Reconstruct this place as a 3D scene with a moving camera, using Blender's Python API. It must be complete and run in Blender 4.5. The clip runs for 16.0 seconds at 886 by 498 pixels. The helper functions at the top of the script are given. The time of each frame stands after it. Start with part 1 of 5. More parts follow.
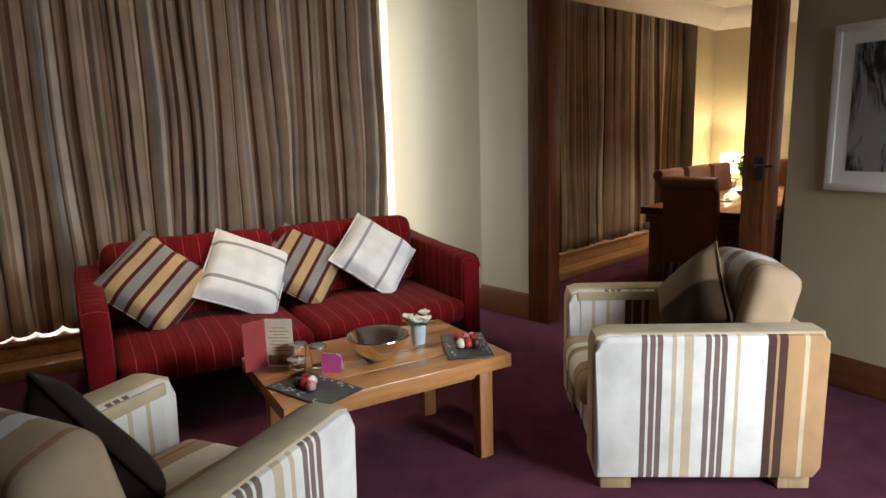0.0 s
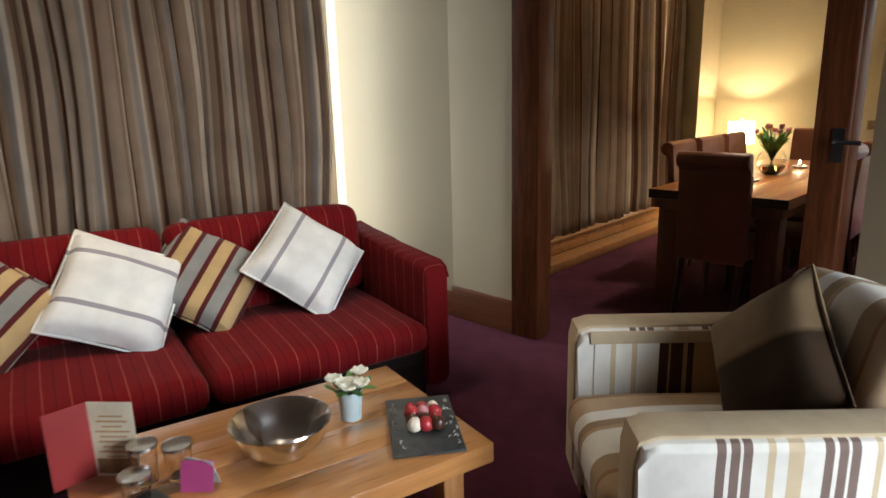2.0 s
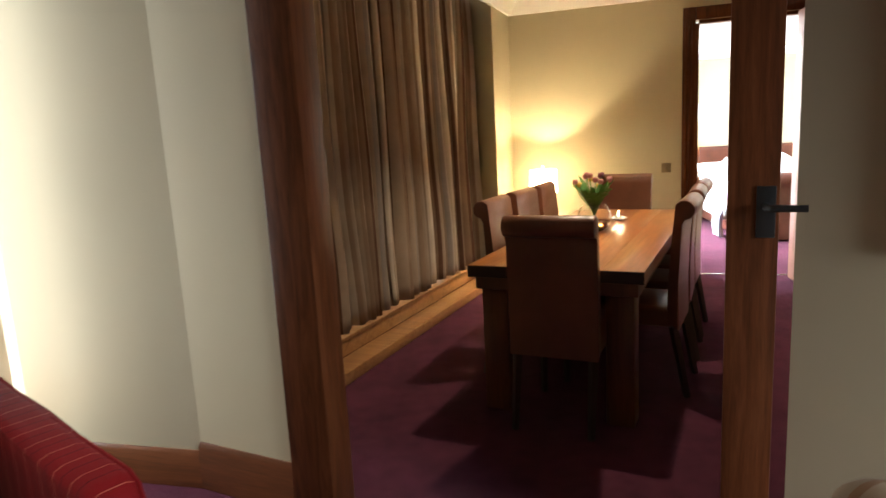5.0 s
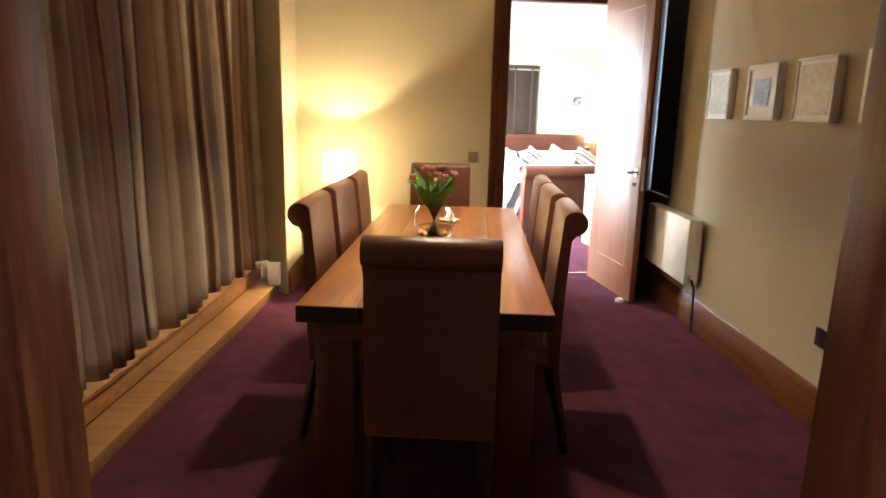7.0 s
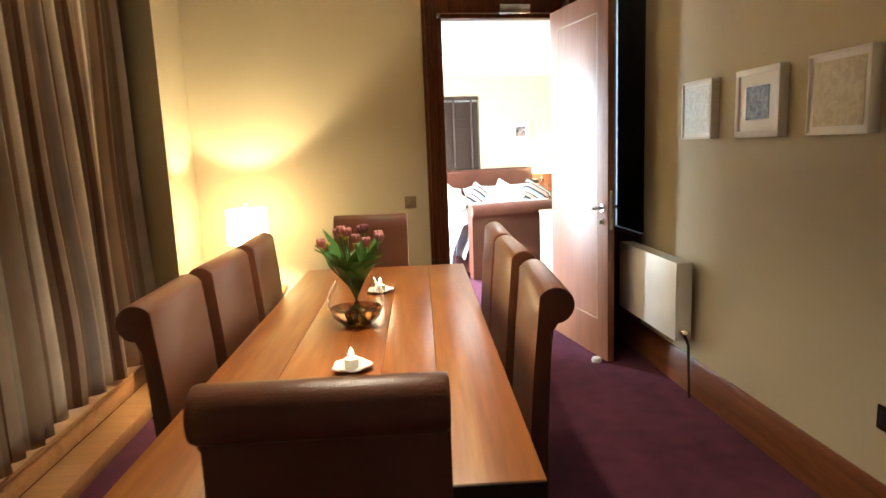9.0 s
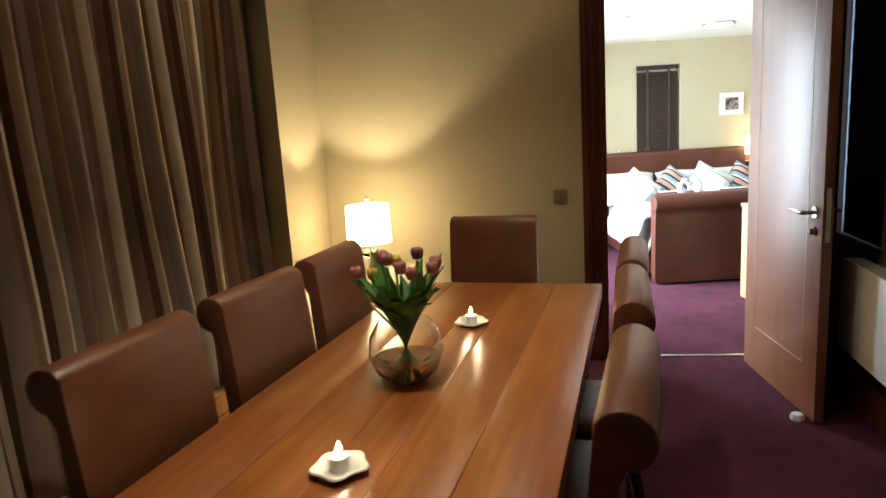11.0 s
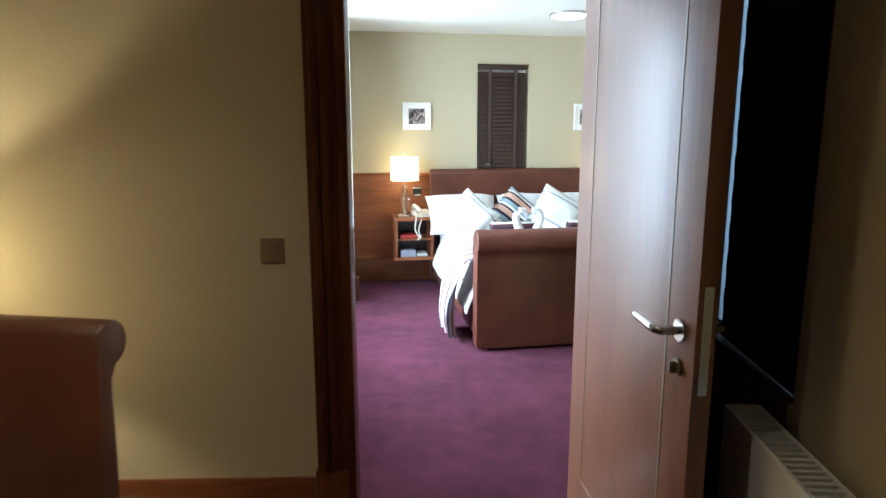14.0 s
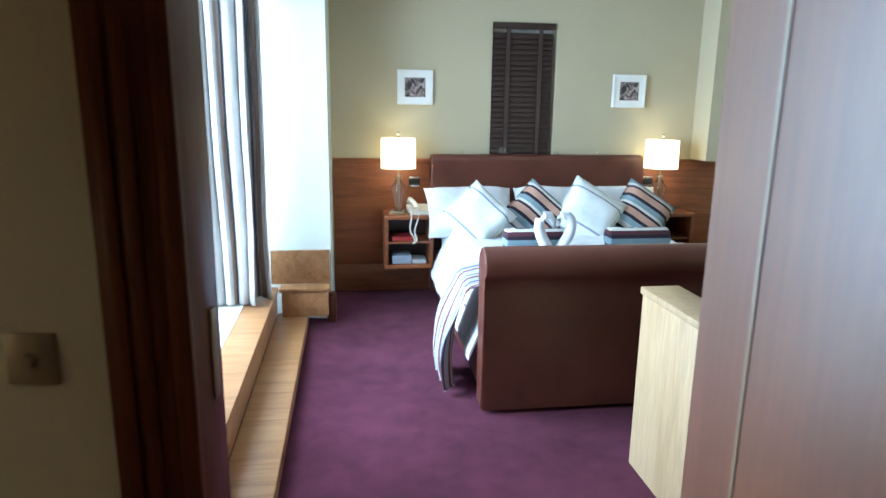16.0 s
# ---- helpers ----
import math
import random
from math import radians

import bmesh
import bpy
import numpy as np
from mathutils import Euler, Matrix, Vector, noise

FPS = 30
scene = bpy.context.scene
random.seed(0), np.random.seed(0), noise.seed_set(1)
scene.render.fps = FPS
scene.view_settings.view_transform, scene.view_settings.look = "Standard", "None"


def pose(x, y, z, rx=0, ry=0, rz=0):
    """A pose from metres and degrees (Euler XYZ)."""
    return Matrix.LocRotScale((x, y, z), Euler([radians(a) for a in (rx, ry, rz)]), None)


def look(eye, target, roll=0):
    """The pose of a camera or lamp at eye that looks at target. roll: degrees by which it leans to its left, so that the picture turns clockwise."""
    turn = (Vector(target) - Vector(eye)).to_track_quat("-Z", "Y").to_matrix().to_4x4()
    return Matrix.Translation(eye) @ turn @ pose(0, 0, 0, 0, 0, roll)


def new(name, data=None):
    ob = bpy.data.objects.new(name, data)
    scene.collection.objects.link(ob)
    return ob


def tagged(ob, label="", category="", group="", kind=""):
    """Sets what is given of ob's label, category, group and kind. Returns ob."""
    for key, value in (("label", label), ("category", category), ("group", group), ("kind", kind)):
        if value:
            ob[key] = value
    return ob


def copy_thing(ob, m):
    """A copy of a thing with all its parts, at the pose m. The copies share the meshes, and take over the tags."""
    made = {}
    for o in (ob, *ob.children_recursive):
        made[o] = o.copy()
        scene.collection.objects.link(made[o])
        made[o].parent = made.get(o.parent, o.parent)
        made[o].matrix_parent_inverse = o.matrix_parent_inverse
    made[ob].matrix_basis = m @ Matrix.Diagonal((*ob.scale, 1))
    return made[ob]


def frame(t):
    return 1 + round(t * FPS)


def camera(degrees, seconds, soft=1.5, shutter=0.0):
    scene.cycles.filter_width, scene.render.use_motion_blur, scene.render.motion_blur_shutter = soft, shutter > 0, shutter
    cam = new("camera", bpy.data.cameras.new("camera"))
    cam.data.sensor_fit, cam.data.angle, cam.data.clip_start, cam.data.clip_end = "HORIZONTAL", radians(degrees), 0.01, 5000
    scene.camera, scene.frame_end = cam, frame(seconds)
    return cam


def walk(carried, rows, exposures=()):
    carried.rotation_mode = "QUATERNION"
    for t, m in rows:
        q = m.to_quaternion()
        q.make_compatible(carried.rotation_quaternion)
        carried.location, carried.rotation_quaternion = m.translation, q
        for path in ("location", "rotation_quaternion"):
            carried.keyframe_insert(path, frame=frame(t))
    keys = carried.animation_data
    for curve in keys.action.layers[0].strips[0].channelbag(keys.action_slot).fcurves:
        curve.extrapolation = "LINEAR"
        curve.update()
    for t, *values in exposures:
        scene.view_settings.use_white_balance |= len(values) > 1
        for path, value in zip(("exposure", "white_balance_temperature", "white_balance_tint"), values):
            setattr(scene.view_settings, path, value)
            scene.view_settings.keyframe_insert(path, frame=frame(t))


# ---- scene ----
cam = camera(70.0, 16.0, 1.45, 0.45)
PATH = [
    (0, (0.248, -0.011, 1.398), (-1.186, 1.335, 1.036), -1.7),
    (0.5, (0.099, 0.146, 1.395), (-1.318, 1.492, 0.971), -2.3),
    (1, (-0.067, 0.366, 1.396), (-1.51, 1.683, 0.965), -1.8),
    (1.5, (-0.242, 0.564, 1.38), (-1.652, 1.902, 0.913), -1.6),
    (2, (-0.441, 0.768, 1.379), (-1.807, 2.152, 0.911), -1.5),
    (2.5, (-0.583, 0.975, 1.362), (-1.91, 2.383, 0.854), -1.3),
    (3, (-0.715, 1.19, 1.351), (-2.091, 2.552, 0.848), -0.6),
    (3.5, (-0.86, 1.365, 1.365), (-2.097, 2.867, 0.901), -0.5),
    (3.7, (-0.926, 1.441, 1.376), (-2.106, 3.003, 0.969), -1.3),
    (5.8, (-1.384, 2.246, 1.38), (-1.996, 4.104, 0.961), 0.4),
    (6, (-1.496, 2.385, 1.382), (-2.025, 4.26, 0.929), 1.3),
    (6.5, (-1.628, 2.557, 1.39), (-1.912, 4.493, 0.976), -0.1),
    (7, (-1.792, 2.7, 1.393), (-1.883, 4.651, 0.963), 1.4),
    (7.5, (-1.896, 2.843, 1.401), (-1.804, 4.803, 1.014), -1.8),
    (8, (-1.884, 3.053, 1.39), (-1.821, 5.015, 1.008), -2.0),
    (8.5, (-1.811, 3.276, 1.399), (-1.793, 5.241, 1.024), -1.2),
    (9, (-1.733, 3.539, 1.39), (-1.67, 5.512, 1.072), -2.3),
    (9.2, (-1.717, 3.622, 1.388), (-1.662, 5.593, 1.053), -2.6),
    (11.3, (-1.286, 4.41, 1.424), (-1.903, 6.279, 1.067), -3.5),
    (11.5, (-1.223, 4.535, 1.412), (-1.774, 6.423, 1.049), -2.3),
    (12, (-1.152, 4.852, 1.382), (-1.427, 6.788, 0.964), 0.1),
    (12.5, (-1.161, 5.151, 1.382), (-1.292, 7.11, 1.002), -1.0),
    (13, (-1.125, 5.452, 1.373), (-1.272, 7.404, 0.959), -1.5),
    (13.5, (-1.04, 5.707, 1.39), (-1.296, 7.649, 0.987), -1.0),
    (14, (-0.988, 5.992, 1.406), (-1.212, 7.947, 1.046), 0.0),
    (14.5, (-0.967, 6.281, 1.402), (-1.203, 8.227, 1.004), -0.5),
    (15, (-0.921, 6.581, 1.417), (-1.25, 8.522, 1.065), 1.1),
    (15.5, (-0.964, 6.888, 1.401), (-1.292, 8.827, 1.041), 0.5),
    (16, (-1.03, 7.185, 1.41), (-1.298, 9.119, 0.977), 0.8),
]
EXPOSURES = [(0.0, 0.62, 6500, 10), (3.5, 0.7, 6500, 9), (6.0, 1.2, 6600, 9), (9.0, 1.06, 6500, 7), (11.5, -0.3, 6250, 4), (13.0, -0.42, 6000, 3), (14.5, -0.56, 5600, 1), (16.0, -0.97, 5250, -1)]
walk(cam, [(t, look(eye, target, roll)) for t, eye, target, roll in PATH], EXPOSURES)

# ---- light ----
world = bpy.data.worlds.new("daylight")
scene.world = world
world.use_nodes = True
wn = world.node_tree.nodes
sky = wn.new("ShaderNodeTexSky")
sky.sky_type, sky.sun_disc = "NISHITA", False
sky.sun_elevation, sky.sun_rotation = radians(38), radians(-80)
wn["Background"].inputs["Strength"].default_value = 0.12
world.node_tree.links.new(sky.outputs["Color"], wn["Background"].inputs["Color"])

sun_data = bpy.data.lights.new("sun", "SUN")
sun_data.energy, sun_data.angle, sun_data.color = 1.0, radians(20), (1.0, 0.95, 0.88)
sun = new("sun", sun_data)
sun.matrix_basis = look((-20, 4, 16), (0, 7, 0))


def area_light(name, m, w, h, watts, colour, spread=180):
    data = bpy.data.lights.new(name, "AREA")
    data.shape, data.size, data.size_y, data.energy, data.color = "RECTANGLE", w, h, watts, colour
    ob = new(name, data)
    ob.matrix_basis = m
    data.spread = radians(spread)
    return ob


def point_light(name, at, watts, colour, radius=0.04):
    data = bpy.data.lights.new(name, "POINT")
    data.energy, data.color, data.shadow_soft_size = watts, colour, radius
    ob = new(name, data)
    ob.location = at
    return ob


def spot_light(name, at, watts, colour, degrees=110, radius=0.05):
    data = bpy.data.lights.new(name, "SPOT")
    data.energy, data.color, data.shadow_soft_size = watts, colour, radius
    data.spot_size, data.spot_blend = radians(degrees), 0.6
    ob = new(name, data)
    ob.location = at
    return ob


def turn(a):
    return pose(0, 0, 0, 0, 0, a)


LIV, BED, END, RIGHT = turn(-13), turn(16), turn(8.3), turn(3.5)
BLUE_DAY = (0.74, 0.85, 1.0)
RX = 0.128
DAY, WARM, SOFT = (0.86, 0.93, 1.0), (1.0, 0.80, 0.50), (1.0, 0.83, 0.62)


def spot(frame_m, x, y, z):
    return frame_m @ Vector((x, y, z))


# windows: the sky's light in their openings
area_light("bedroom_daylight", BED @ look((-0.22, 10.42, 1.35), (2.4, 10.42, 0.75)), 1.86, 1.95, 385, BLUE_DAY, 140)
area_light("garden_daylight", look((1.92, 2.15, 1.5), (-0.7, 2.0, 0.3)), 1.3, 1.5, 32, DAY, 88)
area_light("dining_daylight", look((-3.72, 5.7, 1.4), (-1.5, 5.7, 1.4)), 3.2, 2.2, 16, DAY)
area_light("living_daylight", LIV @ look((-4.78, 0.9, 1.4), (-2, 0.9, 1.4)), 3.2, 2.2, 88, DAY)
area_light("recess_daylight", RIGHT @ look((RX + 0.21, 7.75, 1.6), (RX - 1, 7.75, 1.6)), 0.4, 1.5, 5, (0.42, 0.68, 1.0))
# table lamps
LAMP_D, LAMP_L, LAMP_R = Vector((-2.82, 7.50, 0.52)), spot(BED, 1.316, 11.86, 0.645), spot(BED, 3.36, 11.86, 0.645)
for at, watts, up in ((LAMP_D, 56, 0.425), (LAMP_L, 8, 0.44), (LAMP_R, 8, 0.44)):
    point_light("lamp_bulb", (at[0], at[1], at[2] + up), watts, WARM, 0.018)
# ceiling downlights, out of view; the second is added to brighten the end wall
DOWN = [(-1.9, 5.55), (-1.85, 6.75), (-2.35, 1.9), (-3.1, 0.9)]
for x, y in DOWN:
    spot_light("downlight_bulb", (x, y, 2.68), (28 if y > 6 else 72) if y > 3.5 else 38, SOFT, 98 if y > 3.5 else 80)

# ---- materials ----


class Mat:
    """A small node-graph writer for one material."""

    def __init__(self, name):
        self.m = bpy.data.materials.new(name)
        self.m.use_nodes = True
        self.n, self.l = self.m.node_tree.nodes, self.m.node_tree.links
        self.b = self.n["Principled BSDF"]
        self.tc = self.n.new("ShaderNodeTexCoord").outputs["Object"]

    def set(self, **kw):
        for k, v in kw.items():
            self.b.inputs[k.replace("_", " ")].default_value = v
        return self

    def node(self, kind, **kw):
        nd = self.n.new(kind)
        for k, v in kw.items():
            nd.inputs[k.replace("_", " ")].default_value = v
        return nd

    def scaled(self, sx, sy, sz, rz=0.0):
        mp = self.n.new("ShaderNodeMapping")
        mp.inputs["Scale"].default_value = (sx, sy, sz)
        mp.inputs["Rotation"].default_value = (0, 0, rz)
        self.l.new(self.tc, mp.inputs["Vector"])
        return mp.outputs["Vector"]

    def noise(self, scale, detail=4, vec=None, rough=0.55, distort=0.0):
        nd = self.node("ShaderNodeTexNoise", Scale=scale, Detail=detail, Roughness=rough, Distortion=distort)
        self.l.new(vec if vec is not None else self.tc, nd.inputs["Vector"])
        return nd.outputs["Fac"]

    def ramp(self, fac, stops, constant=False):
        nd = self.n.new("ShaderNodeValToRGB")
        cr = nd.color_ramp
        cr.interpolation = "CONSTANT" if constant else "LINEAR"
        while len(cr.elements) < len(stops):
            cr.elements.new(0.5)
        for e, (p, c) in zip(cr.elements, stops):
            e.position, e.color = p, (*c, 1)
        self.l.new(fac, nd.inputs["Fac"])
        return nd.outputs["Color"]

    def mix(self, a, b, fac, mode="MIX"):
        nd = self.n.new("ShaderNodeMix")
        nd.data_type, nd.blend_type = "RGBA", mode
        for v, i in ((fac, 0), (a, 6), (b, 7)):
            if isinstance(v, (int, float)):
                nd.inputs[i].default_value = v
            elif isinstance(v, tuple):
                nd.inputs[i].default_value = (*v, 1)
            else:
                self.l.new(v, nd.inputs[i])
        return nd.outputs[2]

    def math(self, op, a, b=0.0):
        nd = self.n.new("ShaderNodeMath")
        nd.operation = op
        for v, i in ((a, 0), (b, 1)):
            if isinstance(v, (int, float)):
                nd.inputs[i].default_value = v
            else:
                self.l.new(v, nd.inputs[i])
        return nd.outputs[0]

    def axis(self, k, vec=None):
        nd = self.n.new("ShaderNodeSeparateXYZ")
        self.l.new(vec if vec is not None else self.tc, nd.inputs[0])
        return nd.outputs[k]

    def colour(self, out):
        self.l.new(out, self.b.inputs["Base Color"])
        return self

    def rough(self, fac, lo, hi):
        mr = self.node("ShaderNodeMapRange")
        mr.inputs["To Min"].default_value, mr.inputs["To Max"].default_value = lo, hi
        self.l.new(fac, mr.inputs["Value"])
        self.l.new(mr.outputs[0], self.b.inputs["Roughness"])
        return self

    def bump(self, fac, strength, dist=0.01):
        nd = self.node("ShaderNodeBump", Strength=strength, Distance=dist)
        self.l.new(fac, nd.inputs["Height"])
        self.l.new(nd.outputs[0], self.b.inputs["Normal"])
        return self


def paint(name, c, rough=0.7, grain=90):
    k = Mat(name).set(Roughness=rough, Specular_IOR_Level=0.25)
    k.colour(k.ramp(k.noise(1.1, 5), [(0.3, tuple(v * 0.93 for v in c)), (0.7, c)]))
    return k.bump(k.noise(grain, 3), 0.12, 0.003).m


def wood(name, dark, light, streak, rough=0.35, scale=1.0, along="x", coat=0.0, relief=0.08, coat_rough=0.24):
    k = Mat(name)
    s = {"x": (1.2, 16, 16), "y": (16, 1.2, 16), "z": (16, 16, 1.2)}[along]
    v = k.scaled(*(q * scale for q in s))
    g = k.noise(1.0, 6, v, 0.6, 1.6)
    f = k.noise(9.0, 3, v, 0.6)
    c = k.ramp(g, [(0.25, dark), (0.5, light), (0.68, streak), (0.8, light)])
    c = k.mix(c, k.ramp(f, [(0.3, (0.5, 0.5, 0.5)), (0.7, (1, 1, 1))]), 0.5, "MULTIPLY")
    obj = k.n.new("ShaderNodeObjectInfo")
    c = k.mix(c, k.ramp(obj.outputs["Random"], [(0.0, (0.78, 0.76, 0.74)), (1.0, (1.1, 1.08, 1.05))]), 1.0, "MULTIPLY")
    k.colour(c).rough(f, rough * (1 - relief * 2), rough * (1 + relief * 3)).bump(f, relief, 0.002)
    k.set(Coat_Weight=coat, Coat_Roughness=coat_rough)
    return k.m


def cloth(name, out_of, weave=500.0, rough=0.9, sheen=0.08, strength=0.25):
    k = Mat(name).set(Roughness=rough, Sheen_Weight=sheen, Specular_IOR_Level=0.08)
    c = out_of(k)
    c = k.mix(c, k.ramp(k.noise(7, 4), [(0.3, (0.82, 0.82, 0.82)), (0.7, (1.06, 1.06, 1.06))]), 1.0, "MULTIPLY")
    return k.colour(c).bump(k.noise(weave, 2), strength, 0.002)


def stripes(axis, period, stops, wob=0.0, off=0.0):
    def f(k):
        a = k.axis(axis)
        if wob:
            a = k.math("ADD", a, k.math("MULTIPLY", k.noise(6, 2), wob))
        return k.ramp(k.math("FRACT", k.math("ADD", k.math("DIVIDE", a, period), off + 40.0)), stops, True)
    return f


def plain(name, c, rough=0.5, metal=0.0, spread=0.12, scale=8, **kw):
    k = Mat(name).set(Metallic=metal, **kw)
    n = k.noise(scale, 4)
    k.colour(k.ramp(n, [(0.3, tuple(v * (1 - spread) for v in c)), (0.7, tuple(min(1, v * (1 + spread)) for v in c))]))
    return k.rough(n, rough * 0.8, min(1, rough * 1.2)).m


def leather(name, c, gloss=0.5):
    k = Mat(name).set(Specular_IOR_Level=gloss)
    n = k.noise(3.5, 6)
    k.colour(k.ramp(n, [(0.3, tuple(v * 0.72 for v in c)), (0.7, tuple(v * 1.15 for v in c))]))
    vo = k.node("ShaderNodeTexVoronoi", Scale=260)
    k.l.new(k.tc, vo.inputs["Vector"])
    return k.rough(n, 0.24, 0.42).bump(vo.outputs["Distance"], 0.25, 0.002).m


def glass(name, c=(1, 1, 1), rough=0.0, ior=1.45):
    return Mat(name).set(Base_Color=(*c, 1), Transmission_Weight=1.0, Roughness=rough, IOR=ior).m


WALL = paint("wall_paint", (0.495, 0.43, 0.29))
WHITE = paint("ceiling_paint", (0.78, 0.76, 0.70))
# paler copy of the wall paint, with daylight put into its colour
WALL_DAYLIT = paint("daylit_wall_paint", (0.62, 0.62, 0.53))
k = Mat("carpet").set(Roughness=1.0, Sheen_Weight=0.03, Specular_IOR_Level=0.03)
kc = k.mix((0.128, 0.034, 0.061), (0.066, 0.017, 0.031), k.ramp(k.mix(k.noise(2.2, 6), k.noise(9, 5), 0.45), [(0.32, (0, 0, 0)), (0.66, (1, 1, 1))]))
k.colour(k.mix(kc, k.ramp(k.noise(420, 2), [(0.3, (0.5, 0.5, 0.5)), (0.7, (1.3, 1.3, 1.3))]), 0.7, "MULTIPLY"))
CARPET = k.bump(k.noise(380, 3), 0.9, 0.006).m
TIMBER = wood("dark_timber", (0.050, 0.015, 0.006), (0.115, 0.036, 0.013), (0.15, 0.050, 0.019), 0.34, 1.6, "z")
TIMBER.node_tree.nodes["Principled BSDF"].inputs["Specular IOR Level"].default_value = 0.18
TIMBER_X = wood("dark_timber_flat", (0.07, 0.022, 0.008), (0.15, 0.050, 0.017), (0.19, 0.068, 0.025), 0.34, 1.2, "x")
STEP_WOOD = wood("step_oak", (0.26, 0.12, 0.045), (0.42, 0.21, 0.085), (0.48, 0.26, 0.11), 0.35, 0.7, "y")
TABLE_WOOD = wood("cherry_plank", (0.30, 0.082, 0.016), (0.50, 0.172, 0.037), (0.64, 0.31, 0.092), 0.34, 0.32, "y", 0.5, 0.012, 0.28)
TABLE_DARK = wood("cherry_dark", (0.07, 0.024, 0.010), (0.14, 0.048, 0.018), (0.18, 0.065, 0.024), 0.35, 0.6, "z")
TABLE_END = wood("cherry_end_grain", (0.016, 0.006, 0.003), (0.028, 0.010, 0.004), (0.04, 0.015, 0.006), 0.5, 1.5, "x")
OAK = wood("warm_oak", (0.30, 0.125, 0.040), (0.46, 0.21, 0.070), (0.52, 0.26, 0.092), 0.28, 0.5, "y", 0.6)
OAK_Z = wood("warm_oak_leg", (0.30, 0.125, 0.042), (0.44, 0.20, 0.070), (0.50, 0.25, 0.092), 0.35, 0.7, "z")
PALE_OAK = wood("pale_oak", (0.40, 0.27, 0.14), (0.48, 0.34, 0.19), (0.52, 0.38, 0.22), 0.4, 0.6, "z")
DOOR_WOOD = wood("door_veneer", (0.18, 0.060, 0.021), (0.26, 0.092, 0.033), (0.29, 0.108, 0.041), 0.52, 0.5, "z", 0.6, 0.03, 0.3)
BED_WOOD = wood("wainscot_veneer", (0.16, 0.050, 0.017), (0.29, 0.095, 0.033), (0.34, 0.12, 0.042), 0.35, 0.7, "x")
LEATHER = leather("brown_leather", (0.168, 0.062, 0.031))
BED_LEATHER = leather("chestnut_leather", (0.098, 0.030, 0.018), 0.4)
LEG_DARK = plain("dark_stain", (0.03, 0.014, 0.009), 0.4)
BLACK = plain("black_plastic", (0.012, 0.012, 0.012), 0.4)
STEEL = plain("brushed_steel", (0.55, 0.54, 0.52), 0.25, 1.0)
BRASS = plain("antique_brass", (0.26, 0.20, 0.12), 0.42, 0.4)
CHROME = plain("polished_steel", (0.86, 0.85, 0.82), 0.17, 1.0, 0.05, 3)
ENAMEL = plain("white_enamel", (0.78, 0.77, 0.72), 0.35, 0, 0.03)
FRAME_WHITE = plain("white_frame", (0.80, 0.79, 0.75), 0.45, 0, 0.04)
CORD_WHITE = plain("cream_plastic", (0.72, 0.67, 0.55), 0.4, 0, 0.05)
GLASS = glass("clear_glass")
PANE = glass("window_glass", (0.93, 0.97, 1.0))
AMBER = glass("amber_glass", (0.80, 0.36, 0.16))
SLATE = plain("slate_marble", (0.035, 0.04, 0.042), 0.4, 0, 0.5, 30)
LINEN = cloth("white_linen", lambda k: k.ramp(k.noise(3, 3), [(0.3, (0.66, 0.67, 0.69)), (0.7, (0.74, 0.74, 0.75))]), 300).m

CW, CB, CT, CD, CG = (0.72, 0.70, 0.64), (0.30, 0.165, 0.085), (0.42, 0.30, 0.19), (0.075, 0.04, 0.03), (0.19, 0.135, 0.115)
TN, BE = (0.42, 0.25, 0.12), (0.56, 0.45, 0.30)
CHAIR_STOPS = [(0.0, CW), (0.20, CG), (0.225, CW), (0.235, CG), (0.258, CW), (0.268, CG), (0.292, CW), (0.33, BE), (0.35, CW), (0.38, BE), (0.42, CW), (0.47, CG), (0.495, CW), (0.505, CG),
               (0.528, CW), (0.537, CG), (0.56, CW), (0.60, BE), (0.615, CW), (0.73, CD), (0.765, TN), (0.775, CD), (0.81, TN), (0.88, BE), (0.90, TN)]
CHAIR_CLOTH = cloth("striped_chenille", stripes(1, 0.87, CHAIR_STOPS, 0.004, 0.5), 420).m
INNER_STOPS = [(0.0, CW), (0.06, BE), (0.08, CW), (0.14, BE), (0.16, CW), (0.24, CD), (0.275, TN), (0.285, CD), (0.33, TN), (0.345, CD), (0.37, TN), (0.46, (0.50, 0.27, 0.11)), (0.48, TN), (0.53, BE), (0.62, CD), (0.66, BE), (0.68, CD), (0.74, BE), (0.80, CW)]
CHAIR_INNER = cloth("striped_chenille_inner", stripes(1, 0.87, INNER_STOPS, 0.004, 0.43), 420).m
CHAIR_CLOTH_X = cloth("striped_chenille_seat", stripes(0, 0.40, [(0.0, CW), (0.30, (0.35, 0.26, 0.17)), (0.46, CB), (0.50, CT), (0.72, CW), (0.86, (0.30, 0.21, 0.13)), (0.95, CT)], 0.004), 420).m
PIPING = cloth("beige_cloth", lambda k: k.ramp(k.noise(5), [(0.3, (0.46, 0.36, 0.23)), (0.7, (0.53, 0.43, 0.29))])).m
RED = (0.155, 0.006, 0.008)
SOFA_RED = cloth("red_velour", stripes(1, 0.085, [(0.0, RED), (0.44, (0.36, 0.11, 0.075)), (0.468, RED), (0.90, (0.06, 0.003, 0.006)), (0.94, RED)], 0.003), 500, 0.8, 0.03).m
SOFA_RED_X = cloth("red_velour_arm", stripes(0, 0.085, [(0.0, RED), (0.44, (0.36, 0.11, 0.075)), (0.468, RED), (0.90, (0.06, 0.003, 0.006)), (0.94, RED)], 0.003), 500, 0.8, 0.03).m
